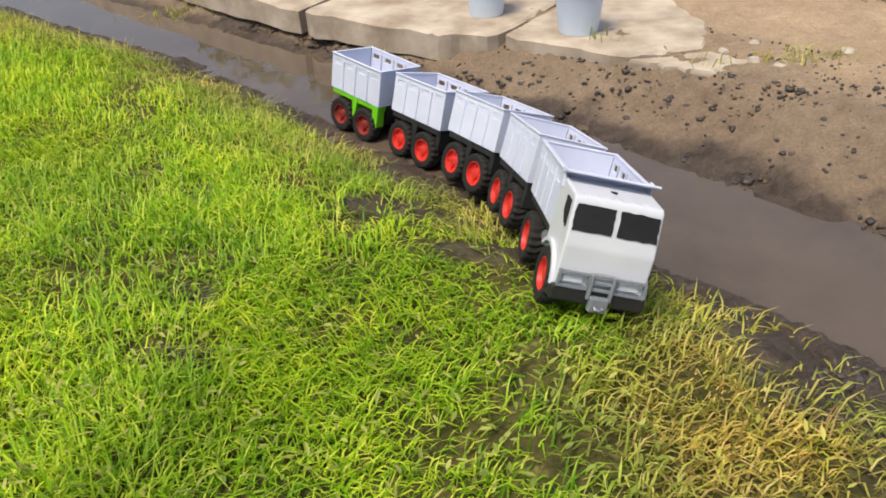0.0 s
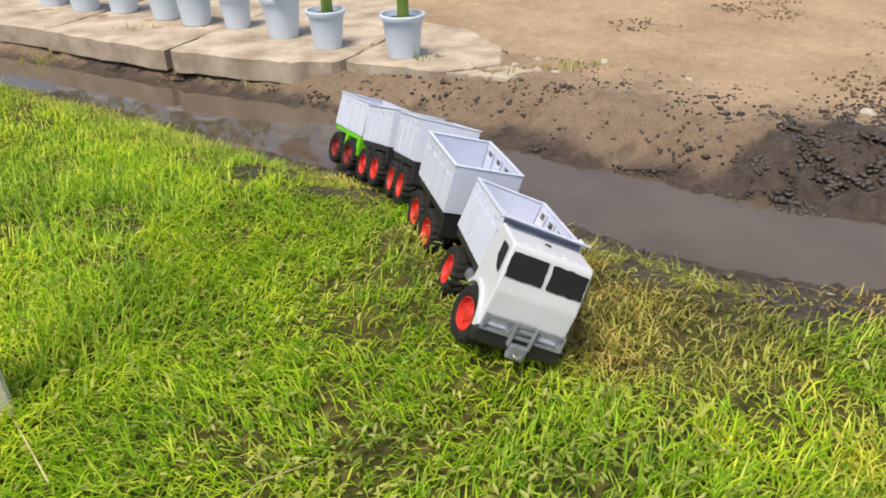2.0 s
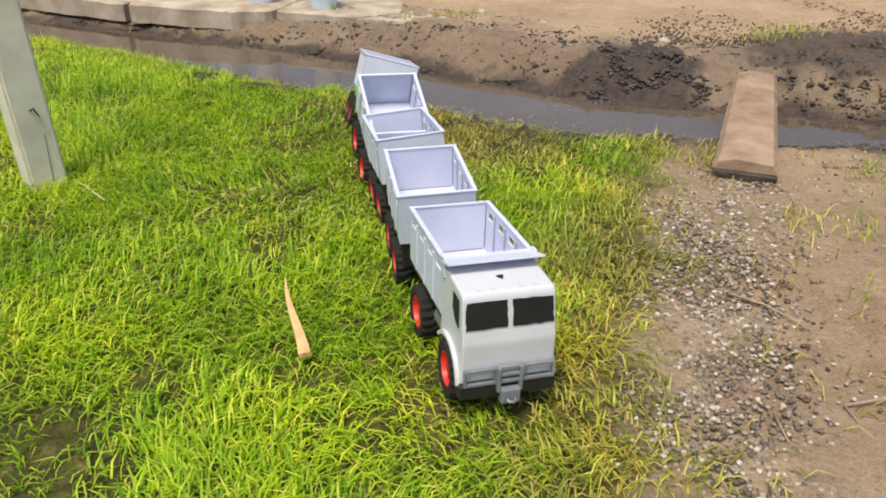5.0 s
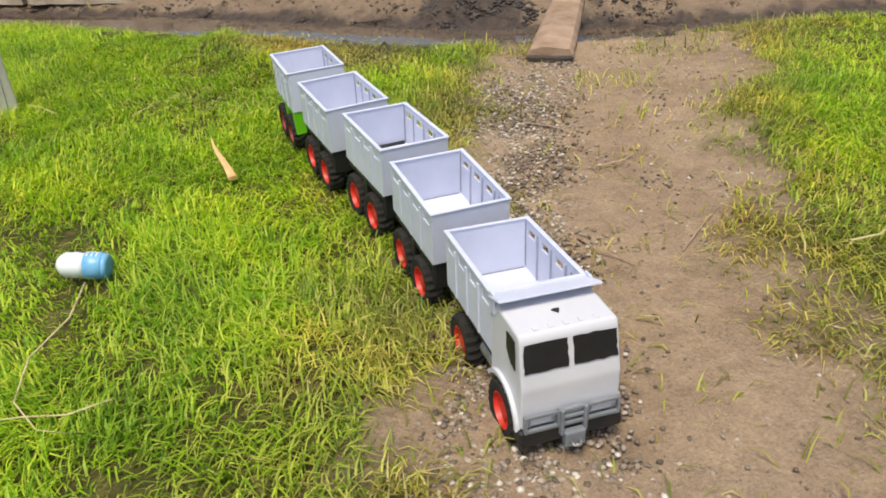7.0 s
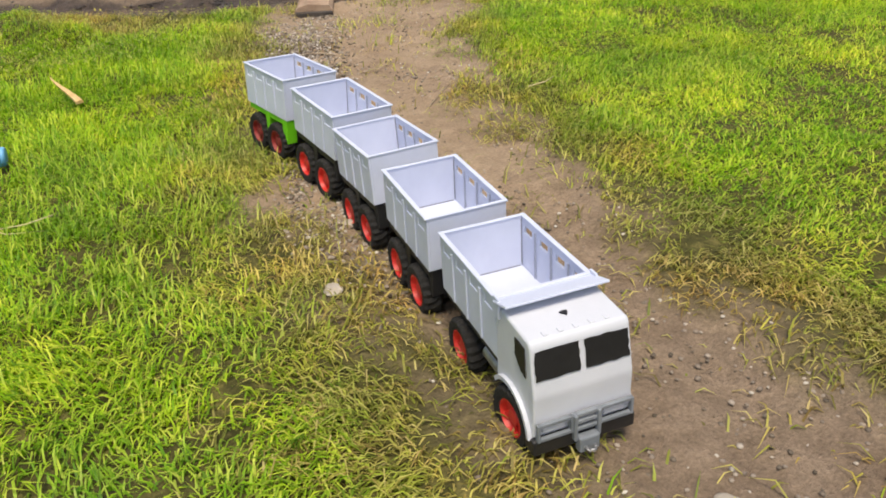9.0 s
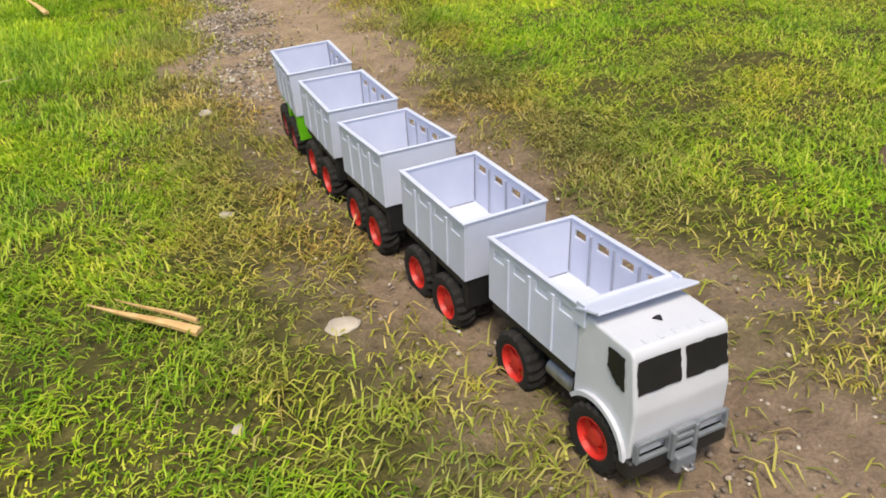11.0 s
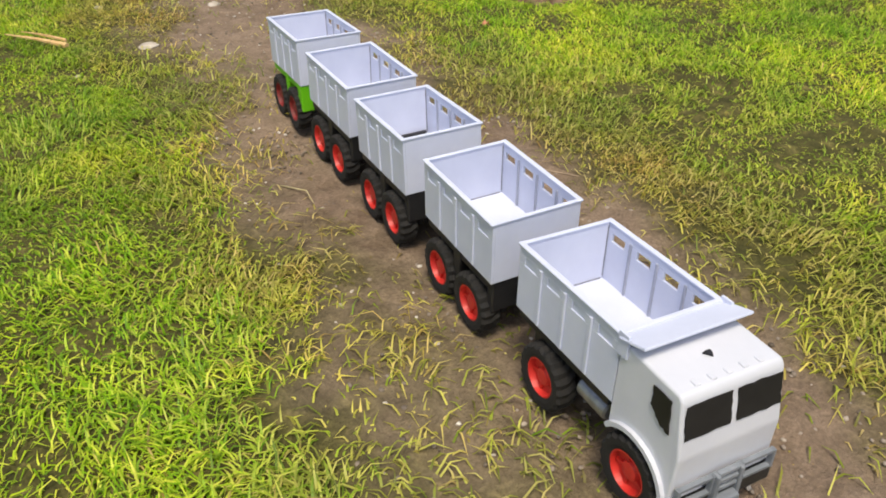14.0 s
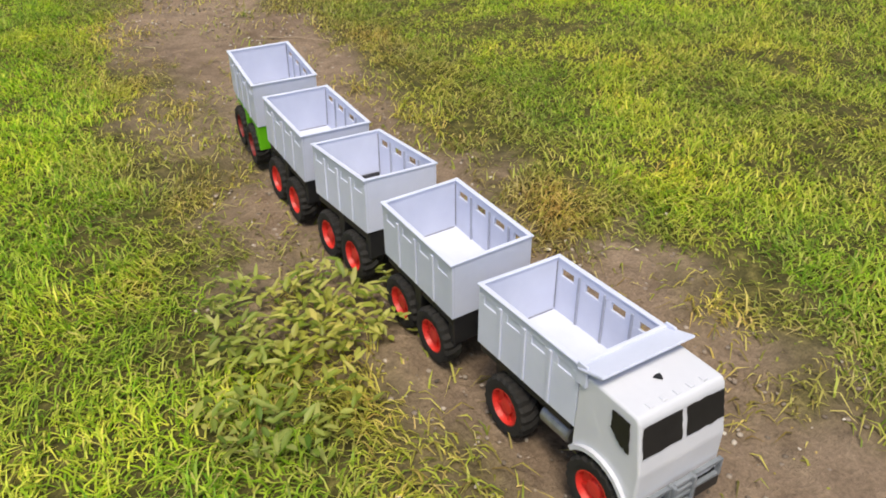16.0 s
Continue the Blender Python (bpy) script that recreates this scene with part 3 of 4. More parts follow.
def plank_bridge():
    ob = empty("plank_bridge")
    a, b = Vector((1.245, 0.505, 0)), Vector((1.765, 1.21, 0))
    d = (b - a).normalized()
    length, half = (b - a).length, 0.078
    bm = bmesh.new()
    rows = []
    for i in range(25):
        k = i / 24
        w = half * (1 - 0.12 * k) * (1 + 0.06 * noise.noise(Vector((i * 0.7, 0, 0))))
        ring = []
        for px, pz in ((-1, -0.022), (-1, 0.006), (-0.82, 0.024), (-0.3, 0.030), (0.3, 0.031), (0.82, 0.022), (1, 0.004), (1, -0.022)):
            ring.append(bm.verts.new((length * k, px * w, pz + 0.003 * noise.noise(Vector((i * 0.5, px * 2, 3))))))
        rows.append(ring)
    for p, q in zip(rows, rows[1:]):
        for k in range(8):
            bm.faces.new((p[k], p[(k + 1) % 8], q[(k + 1) % 8], q[k]))
    bm.faces.new(rows[0]), bm.faces.new(rows[-1])
    bmesh.ops.recalc_face_normals(bm, faces=bm.faces[:])
    part("deck", bm, PLANK, ob, smooth=False)
    part("mud_edge", soft_box(-0.014, 0.004, -half, half, -0.03, 0.003, r=0.004), MUD, ob, "dark wet mud along the end")
    ob.matrix_basis = Matrix.Translation((a.x, a.y, 0.004)) @ pose(0, 0, 0, 0, 0, math.degrees(math.atan2(d.y, d.x)))
    tagged(ob, "muddy brown plank laid across the ditch", "bridge")


plank_bridge()


def fence_post():
    ob = empty("post", pose(-0.43, 0.885, 0, 0, -1.5, 30))
    bm = bmesh.new()
    box(bm, -0.042, 0.042, -0.035, 0.035, -0.1, 1.9)
    bmesh.ops.bisect_plane(bm, geom=bm.verts[:] + bm.edges[:] + bm.faces[:], plane_co=(0, 0, 0.9), plane_no=(0, 0, 1))
    bmesh.ops.bevel(bm, geom=bm.edges[:], offset=0.006, segments=2, affect="EDGES")
    part("shaft", bm, POST, ob)
    part("wire_loop", tube(((0.0, -0.036, 0.200), (0.004, -0.046, 0.206), (0.010, -0.046, 0.190), (0.016, -0.036, 0.182)), 0.0022), BLACK, ob, "rusty dark wire loop")
    part("crack", soft_box(-0.001, 0.001, -0.0362, -0.034, 0.02, 0.14, r=0.0003, m=pose(0.006, 0, 0, 0, 4, 0)), SEAM, ob, "thin dark crack")
    tagged(ob, "square pale weathered post standing in the grass", "post")


fence_post()


def splinter(a, b, w, label, mat=WOOD, name="wood_splinter", thick=0.008):
    """A split stick, wide at b and pointed at a."""
    a, b = Vector(a), Vector(b)
    d, n = b - a, (b - a).normalized().cross(Vector((0, 0, 1)))
    bm = bmesh.new()
    rows = []
    for i in range(9):
        k = i / 8
        c = a + d * k + n * 0.004 * math.sin(k * 5) + Vector((0, 0, 0.004 * math.sin(k * 4)))
        h = w * (0.10 + 0.9 * k) / 2
        rows.append([bm.verts.new(c + n * s * h + Vector((0, 0, t * thick * (0.3 + 0.7 * k)))) for s, t in ((-1, -0.5), (-0.8, 0.5), (0.2, 0.62), (1, 0.3), (1, -0.5))])
    for p, q in zip(rows, rows[1:]):
        for k in range(5):
            bm.faces.new((p[k], p[(k + 1) % 5], q[(k + 1) % 5], q[k]))
    bm.faces.new(rows[0]), bm.faces.new(rows[-1])
    bmesh.ops.recalc_face_normals(bm, faces=bm.faces[:])
    return tagged(new(name, mesh_of(name, bm, mat)), label, "stick")


splinter((0.082, 0.185, 0.062), (0.088, -0.012, 0.030), 0.022, "tapered yellow split wood stick lying on grass")
splinter((-0.512, -2.004, 0.026), (-0.415, -2.187, 0.018), 0.017, "split orange-brown wooden stick in the grass")
splinter((-0.476, -2.033, 0.032), (-0.408, -2.171, 0.026), 0.006, "thin pale sliver beside the split stick")


def twig(points, r, label="thin dry twig lying on the dirt lane", mat=TWIG, name="twig", lift=0.004):
    pts = [(x, y, float(terrain(x, y)) + lift + dz) for x, y, dz in points]
    tagged(new(name, mesh_of(name, tube(pts, r, 5, 0.5), mat, True)), label, "twig")


twig(((0.885, 0.02, 0.002), (0.925, -0.04, 0.005), (0.952, -0.11, 0.002)), 0.0026)
twig(((0.87, -0.31, 0.0), (0.945, -0.315, 0.003), (1.02, -0.285, 0.0)), 0.0024)
twig(((0.87, -0.31, 0.0), (0.865, -0.345, 0.0)), 0.002)
twig(((0.655, -0.58, 0.0), (0.66, -0.64, 0.003), (0.69, -0.72, 0.0)), 0.002)
twig(((0.755, -0.30, 0.0), (0.735, -0.36, 0.002)), 0.0022)
twig(((1.06, -0.36, 0.0), (1.09, -0.33, 0.004), (1.11, -0.28, 0.0)), 0.0018)
twig(((0.80, -0.72, 0.0), (0.90, -0.66, 0.006), (0.97, -0.62, 0.0)), 0.002)
twig(((1.03, -0.89, 0.03), (1.09, -0.90, 0.032), (1.148, -0.88, 0.03)), 0.0026, "pale dry stalk lying on the lawn", STRAW)
twig(((-0.22, -0.72, 0.025), (-0.28, -0.73, 0.028), (-0.34, -0.70, 0.025), (-0.38, -0.69, 0.025)), 0.0018, "long pale straw curled in the grass", STRAW)
twig(((-0.24, -0.36, 0.03), (-0.27, -0.46, 0.025), (-0.33, -0.56, 0.03), (-0.35, -0.66, 0.025), (-0.32, -0.74, 0.025), (-0.26, -0.78, 0.025)), 0.0020, "long pale string trailing from the bottle", STRAW)
twig(((-0.27, 0.66, 0.04), (-0.31, 0.73, 0.045), (-0.35, 0.80, 0.04)), 0.0016, "pale straw leaning in the grass", STRAW)
twig(((-0.08, 0.52, 0.04), (0.0, 0.60, 0.045), (0.08, 0.63, 0.04)), 0.0016, "pale straw leaning in the grass", STRAW)
twig(((-0.081, -3.409, 0.0), (-0.019, -3.513, 0.004), (0.023, -3.617, 0.0)), 0.0024)
twig(((-0.415, -3.242, 0.0), (-0.404, -3.315, 0.015), (-0.425, -3.367, 0.02)), 0.0016, "dry stalk standing in the lane", STRAW)
twig(((1.0, 1.82, 0.0), (1.08, 1.78, 0.004), (1.14, 1.74, 0.0)), 0.0035, "thin dark twig lying on the mud", MUD)


def fallen_leaf(x, y, z):
    bm = bmesh.new()
    bmesh.ops.create_grid(bm, x_segments=6, y_segments=4, size=1)
    for v in bm.verts:
        k = 1 - v.co.x ** 2 * 0.8
        v.co = Vector((v.co.x * 0.020, v.co.y * 0.010 * k, 0.006 * v.co.x ** 2 - 0.006 * v.co.y ** 2))
    bmesh.ops.solidify(bm, geom=bm.faces[:], thickness=0.0006)
    ob = new("fallen_leaf", mesh_of("fallen_leaf", bm, LEAF_RED, True))
    ob.matrix_basis = pose(x, y, z, 12, 8, 60)
    tagged(ob, "curled reddish fallen leaf on the grass", "leaf")


fallen_leaf(0.492, -2.898, 0.035)


def bottle():
    ob = empty("water_bottle")
    body = part("body", lathe(((0.006, -0.056), (0.012, -0.055), (0.022, -0.048), (0.030, -0.036), (0.029, -0.024), (0.031, -0.014), (0.0285, -0.004), (0.030, 0.006)), 28), CLEAR, ob, "milky crumpled plastic", smooth=True)
    part("label", lathe(((0.0285, 0.004), (0.0316, 0.006), (0.0318, 0.022), (0.0316, 0.040), (0.029, 0.043)), 28), LABEL, ob, "pale blue printed label", smooth=True)
    part("base", lathe(((0.0290, 0.042), (0.0295, 0.048), (0.025, 0.054), (0.012, 0.051), (0.004, 0.050)), 28), LABEL, ob, "pale blue dented base", smooth=True)
    bars = bmesh.new()
    for k in range(3):
        for j in range(4):
            a = radians(60 + 14 * j)
            box(bars, -0.003, 0.003, 0.010 + 0.010 * k, 0.014 + 0.010 * k, 0.0319, 0.0325, Matrix.Rotation(a - radians(90), 4, "Y"))
    part("print", bars, CLEAR, body, "white print bars")
    ob.matrix_basis = Matrix.Translation((-0.238, -0.302, 0.040)) @ pose(0, 0, 0, -6, 0, -112) @ Matrix.Diagonal((0.80, 0.86, 0.80, 1))
    tagged(ob, "crumpled clear plastic water bottle with blue label", "bottle")


bottle()


# ---- pots ----
def flower_pot(x, y, size, plant, label):
    ob = empty("flower_pot", pose(x, y, 0.010))
    h, r = 0.17 * size, 0.085 * size
    part("bucket", lathe(((r * 0.70, 0.0), (r * 0.74, 0.004), (r * 0.94, h * 0.88), (r * 1.05, h * 0.89), (r * 1.07, h * 0.97), (r * 1.04, h), (r * 0.97, h), (r * 0.90, h * 0.8)), 36, "Z"), POT, ob, smooth=False)
    part("soil", lathe(((r * 0.90, h * 0.80), (r * 0.91, h * 0.86), (r * 0.5, h * 0.88)), 24, "Z"), SOIL, ob, "dark potting soil")
    rr = random.Random(int(x * 1000))
    if plant == "stalk":
        for k in range(4):
            a, q = rr.uniform(0, 6.28), rr.uniform(0, r * 0.3)
            px, py = q * math.cos(a), q * math.sin(a)
            part("stalk", tube([(px, py, h * 0.82), (px * 1.2, py * 1.2, h + 0.12), (px * 1.6 + 0.01, py * 1.6, h + 0.3)], 0.016, 7, 0.6), STALK, ob)
    else:
        bm = bmesh.new()
        for k in range(46):
            a, q, e = rr.uniform(0, 6.28), rr.uniform(0.2, 1.1) * r, rr.uniform(0.0, 0.16)
            m = Matrix.Translation((q * math.cos(a), q * math.sin(a), h + e)) @ pose(0, 0, 0, rr.uniform(-50, 50), rr.uniform(-50, 50), rr.uniform(0, 360))
            vs = [bm.verts.new(m @ Vector(p)) for p in ((-0.035, 0, 0), (0, -0.016, 0.005), (0.04, 0, -0.004), (0, 0.016, 0.005))]
            bm.faces.new(vs)
        part("foliage", bm, PURPLE if plant == "purple" else STALK, ob)
        part("stem", tube([(0, 0, h * 0.82), (0.004, 0.003, h + 0.05), (0.0, 0.006, h + 0.12)], 0.006, 6, 0.6), TWIG, ob)
    tagged(ob, label, "flower pot", "pots on the slab")


for x, y, s, plant, label in ((0.50, 2.80, 0.95, "stalk", "pale blue bucket pot with thick green stalks"), (0.225, 3.02, 0.88, "stalk", "pale blue bucket pot with green stalks"),
                              (0.05, 3.26, 1.0, "purple", "pale blue bucket pot with dark purple foliage"), (-0.15, 3.49, 0.85, "leafy", "small pale pot with a leafy stem"),
                              (-0.34, 3.62, 1.0, "leafy", "pale blue bucket pot with green leaves"), (-0.49, 3.80, 1.0, "leafy", "pale blue bucket pot with green leaves"),
                              (-0.72, 4.02, 1.0, "leafy", "pale blue bucket pot with green leaves"), (-0.92, 4.12, 1.0, "leafy", "pale blue bucket pot with green leaves"),
                              (-1.12, 4.32, 1.0, "leafy", "pale blue bucket pot with green leaves")):
    flower_pot(x, y, s, plant, label)


# ---- the toy train: forward is +x, left is +y ----
WHEEL_R, TRACK = 0.050, 0.066


def wheel_meshes():
    """Tyre with lugs and a dished rim; the outer face looks along +y."""
    r, w = WHEEL_R, 0.017
    tyre = lathe(((0.030, -w * 0.9), (0.036, -w), (r * 0.93, -w), (r, -w * 0.72), (r, 0.0), (r, w * 0.72), (r * 0.93, w), (0.036, w), (0.031, w * 0.9), (0.030, -w * 0.9)), 40, caps=False)
    for v in tyre.verts:
        q = math.hypot(v.co.x, v.co.z)
        k = round(math.atan2(v.co.z, v.co.x) / (2 * math.pi) * 40) + (1 if v.co.y > 0 else 0)
        if q > 0.042 and k % 2:
            v.co.x *= 0.93
            v.co.z *= 0.93
    rim = lathe(((0.0302, -w * 0.8), (0.0302, w * 0.86), (0.0280, w * 0.90), (0.0255, w * 0.35), (0.015, w * 0.25), (0.012, w * 0.62), (0.006, w * 0.70)), 36)
    for k in range(5):
        box(rim, 0.011, 0.026, w * 0.2, w * 0.5, -0.0025, 0.0025, Matrix.Rotation(2 * math.pi * k / 5, 4, "Y"))
    return mesh_of("wheel", tyre, RUBBER), mesh_of("rim", rim.copy(), RED), mesh_of("rim", rim, DARK_RED)


TYRE, RIM, RIM_DARK = wheel_meshes()
WHEELS = {}


def add_wheels(thing, axles, rim=RIM):
    WHEELS[thing.name] = []
    for i, x in enumerate(axles):
        for s in (-1, 1):
            m = pose(x, s * TRACK, WHEEL_R)
            w = part("wheel", TYRE, RUBBER, thing, "black knobbly muddy tyre", at=m)
            part("rim", rim, RED, w, "red dished plastic rim", at=Matrix.Identity(4) if s > 0 else pose(0, 0, 0, 0, 0, 180))
            WHEELS[thing.name].append((w, x, s, i))


BOX_W, BOX_LOW, BOX_TOP = 0.0745, 0.119, 0.220


def dump_body(thing, x0, x1, seam=False):
    """Open-topped box: floor, four walls with slots along the sides, ribs and a thick rim."""
    t, w, lo, hi = 0.004, BOX_W, BOX_LOW, BOX_TOP
    n = 4
    pitch = (x1 - x0) / n
    for s, name in ((-1, "side_wall"), (1, "side_wall")):
        y0, y1 = sorted((s * w, s * (w - t)))
        s0, s1 = hi - 0.026, hi - 0.013
        part(name, soft_box(x0, x1, y0, y1, lo, s0, r=0.0006), WHITE_BOX, thing)
        part("top_rail", soft_box(x0, x1, y0, y1, s1, hi, r=0.0006), WHITE_BOX, thing)
        edges = [x0]
        for k in range(n):
            c = x0 + pitch * (k + 0.5)
            edges += [c - 0.014, c + 0.014]
        edges.append(x1)
        for a, b in zip(edges[::2], edges[1::2]):
            part("slot_post", soft_box(a, b, y0, y1, s0, s1, r=0.0004), WHITE_BOX, thing)
        if s < 0:
            part("slot_backing", soft_box(x0 + t, x1 - t, y1 - 0.0022, y1 - 0.0006, s0 - 0.002, s1 + 0.002, r=0.0003), WHITE_BOX, thing)
        for k in range(1, n):
            c = x0 + pitch * k
            part("rib", soft_box(c - 0.003, c + 0.003, *sorted((s * w, s * (w + 0.003))), lo + 0.003, hi - 0.010, r=0.001), WHITE_BOX, thing)
            # inner wall gaps as thin grey strips, their shade put into the colour
            part("inner_gap_strip", soft_box(c - 0.0022, c + 0.0022, *sorted((s * (w - t), s * (w - t - 0.0025))), lo + 0.006, hi - 0.008, r=0.0008), GAP_GREY, thing)
        part("rim_bar", soft_box(x0 - 0.002, x1 + 0.002, *sorted((s * (w + 0.003), s * (w - t - 0.0015))), hi, hi + 0.004, r=0.0014), WHITE_BOX, thing)
    for xa, xb in ((x0, x0 + t), (x1 - t, x1)):
        part("end_wall", soft_box(xa, xb, -w + t, w - t, lo, hi, r=0.0008), WHITE_BOX, thing)
        part("end_rim", soft_box(xa - 0.0015, xb + 0.0015, -w + t, w - t, hi, hi + 0.0037, r=0.0012), WHITE_BOX, thing)
    part("box_floor", soft_box(x0 + t, x1 - t, -w + t, w - t, lo, lo + 0.008, r=0.0008), WHITE_BOX, thing)
    part("seam", soft_box(x0 + t, x0 + t + (0.006 if seam else 0.0016), -w + t + 0.004, w - t - 0.004, lo + 0.0078, lo + (0.014 if seam else 0.0095), r=0.0003), BLACK if seam else SEAM, thing, "dark gap line at the foot of the end wall")
    part("corner_seam", soft_box(x0 + t, x0 + t + 0.0012, w - t - 0.0018, w - t - 0.0004, lo + 0.012, hi - 0.004, r=0.0003), SEAM, thing, "dark line in the corner")


def chassis(thing, x0, x1, axles, mat=BLACK):
    part("chassis_frame", soft_box(x0, x1, -0.034, 0.034, 0.074, BOX_LOW - 0.002, r=0.004), mat, thing)
    for x in axles:
        part("axle", lathe(((0.006, -TRACK), (0.006, TRACK)), 12), BLACK, thing, at=pose(x, 0, WHEEL_R))
        part("axle_block", soft_box(x - 0.012, x + 0.012, -0.036, 0.036, WHEEL_R - 0.012, 0.078, r=0.003), BLACK, thing)


def trailer(index):
    thing = empty("dump_trailer")
    green = index == 3
    dump_body(thing, -0.106, 0.113, seam=index == 1)
    axles = (-0.048, 0.058)
    chassis(thing, -0.103, 0.110, axles)
    side = GREEN if green else BLACK
    for s in (-1, 1):
        for x in ((0.005, 0.098) if green else (0.005,)):
            bm = soft_box(x - 0.013, x + 0.013, *sorted((s * 0.046, s * 0.074)), 0.056, BOX_LOW - 0.001, r=0.002)
            for v in bm.verts:
                if v.co.z < 0.09:
                    v.co.x = x + (v.co.x - x) * (0.45 if x < 0.05 else 0.8)
            part("bracket", bm, side, thing, "lime green side bracket" if green else "")
        part("side_rail", soft_box(-0.10, 0.108, *sorted((s * 0.040, s * 0.072)), 0.103, BOX_LOW - 0.001, r=0.002), side, thing)
        part("inner_skirt", soft_box(-0.098, 0.100, *sorted((s * 0.036, s * 0.046)), 0.046, 0.102, r=0.002), BLACK, thing)
    if not green:
        part("front_panel", soft_box(0.094, 0.110, -0.070, 0.070, 0.062, BOX_LOW - 0.001, r=0.003), BLACK, thing)
    part("drawbar", tube(((0.108, 0, 0.070), (0.124, 0, 0.064), (0.136, 0, 0.064)), 0.005, 8), BLACK, thing)
    part("coupling", soft_box(-0.137, -0.102, -0.012, 0.012, 0.054, 0.082, r=0.003), BLACK, thing)
    add_wheels(thing, axles, RIM_DARK if green else RIM)
    return tagged(thing, "white open toy dump trailer on lime green brackets" if green else "white open toy dump trailer on black chassis, red rims", "toy trailer", "trailers of the toy train")


def truck():
    """Origin on the ground under the front axle."""
    thing = empty("toy_truck")
    dump_body(thing, -0.270, -0.050)
    chassis(thing, -0.275, 0.05, (-0.19, 0.0))
    w = 0.0765
    # cab: a side outline with a wheel arch, drawn out across the width
    arch = [(0.058 * math.cos(radians(a)), WHEEL_R + 0.058 * math.sin(radians(a))) for a in range(0, 181, 15)]
    arch = [(x, z) for x, z in arch if x > -0.047]
    outline = [(0.066, 0.062), (0.068, 0.130), (0.055, 0.203), (0.050, 0.210), (-0.047, 0.214), (-0.047, arch[-1][1] + 0.004)] + arch[::-1] + [(0.057, 0.060)]
    bm = bmesh.new()
    near = [bm.verts.new((x, -w, z)) for x, z in outline]
    far = [bm.verts.new((x, w, z)) for x, z in outline]
    n = len(outline)
    bm.faces.new(near), bm.faces.new(far[::-1])
    for k in range(n):
        bm.faces.new((near[k], near[(k + 1) % n], far[(k + 1) % n], far[k]))
    bmesh.ops.recalc_face_normals(bm, faces=bm.faces[:])
    for v in bm.verts:
        v.co.y *= 1 - 0.03 * max(0.0, (v.co.z - 0.12) / 0.09)
    edges = [e for e in bm.edges if all(v.co.z > 0.1 for v in e.verts) or (e.verts[0].co.x > 0.05 and e.verts[1].co.x > 0.05)]
    bmesh.ops.bevel(bm, geom=edges, offset=0.004, segments=3, affect="EDGES", profile=0.5)
    cab = part("cab", bm, WHITE_CAB, thing)
    for s in (-1, 1):
        bm = bmesh.new()
        ring = [(0.064 * math.cos(radians(a)), WHEEL_R + 0.064 * math.sin(radians(a))) for a in range(8, 141, 12)]
        ring2 = [(0.0575 * math.cos(radians(a)), WHEEL_R + 0.0575 * math.sin(radians(a))) for a in range(8, 141, 12)]
        y0, y1 = s * (w - 0.002), s * (w + 0.006)
        rows = [[bm.verts.new((x, y, z)) for x, z in r] for r, y in ((ring, y0), (ring, y1), (ring2, y1), (ring2, y0))]
        for a, b in zip(rows, rows[1:]):
            for k in range(len(ring) - 1):
                bm.faces.new((a[k], a[k + 1], b[k + 1], b[k]))
        bmesh.ops.recalc_face_normals(bm, faces=bm.faces[:])
        part("fender", bm, WHITE_CAB, thing)
    # painted windows with uneven edges, on the slanted front and the sides
    r = random.Random(5)

    def pane(name, corners, normal, parent=cab):
        bm = bmesh.new()
        pts = []
        for a, b in zip(corners, corners[1:] + corners[:1]):
            a, b = Vector(a), Vector(b)
            for k in range(6):
                pts.append(a.lerp(b, k / 6) + (b - a).normalized().cross(Vector(normal)) * r.uniform(-0.0012, 0.0012))
        f = bm.faces.new([bm.verts.new(p + Vector(normal) * 0.0012) for p in pts])
        g = bmesh.ops.extrude_face_region(bm, geom=[f])
        bmesh.ops.translate(bm, vec=Vector(normal) * 0.0008, verts=[v for v in g["geom"] if isinstance(v, bmesh.types.BMVert)])
        bmesh.ops.recalc_face_normals(bm, faces=bm.faces[:])
        part(name, bm, GLASS, parent, "black painted window")

    nx, nz = math.cos(math.atan2(0.013, 0.073)), math.sin(math.atan2(0.013, 0.073))
    fx = lambda z: 0.068 - (z - 0.130) * 0.013 / 0.073
    for s in (-1, 1):
        inner, outer = s * 0.0045, s * 0.0705
        c = [(fx(0.155), inner, 0.155), (fx(0.155), outer, 0.155), (fx(0.197), outer * 0.985, 0.197), (fx(0.197), inner, 0.197)]
        pane("windscreen", c if s > 0 else c[::-1], (nx, 0, nz))
        k = lambda z: s * w * (1 - 0.03 * max(0.0, (z - 0.12) / 0.09))
        c = [(0.048, k(0.153), 0.153), (0.030, k(0.157), 0.157), (0.014, k(0.172), 0.172), (0.013, k(0.197), 0.197), (0.042, k(0.197), 0.197)]
        pane("side_window", c[::-1] if s > 0 else c, (0, s, 0.02))
    hole = bmesh.new()
    for a, q in ((0, 0.007), (1.1, 0.004), (2.2, 0.006), (3.4, 0.0045), (4.4, 0.008), (5.4, 0.004)):
        hole.verts.new((q * math.cos(a) + 0.011, q * math.sin(a), 0.2128))
    f = hole.faces.new(hole.verts[:])
    g = bmesh.ops.extrude_face_region(hole, geom=[f])
    bmesh.ops.translate(hole, vec=(0, 0, 0.0016), verts=[v for v in g["geom"] if isinstance(v, bmesh.types.BMVert)])
    part("roof_hole", hole, GLASS, cab, "ragged black hole in the roof")
    for k in range(5):
        part("roof_stud", soft_box(0.036, 0.046, -0.046 + 0.023 * k - 0.004, -0.046 + 0.023 * k + 0.004, 0.2090, 0.2125, r=0.0012), WHITE_CAB, cab)
    # canopy of the dump body over the cab
    bm = bmesh.new()
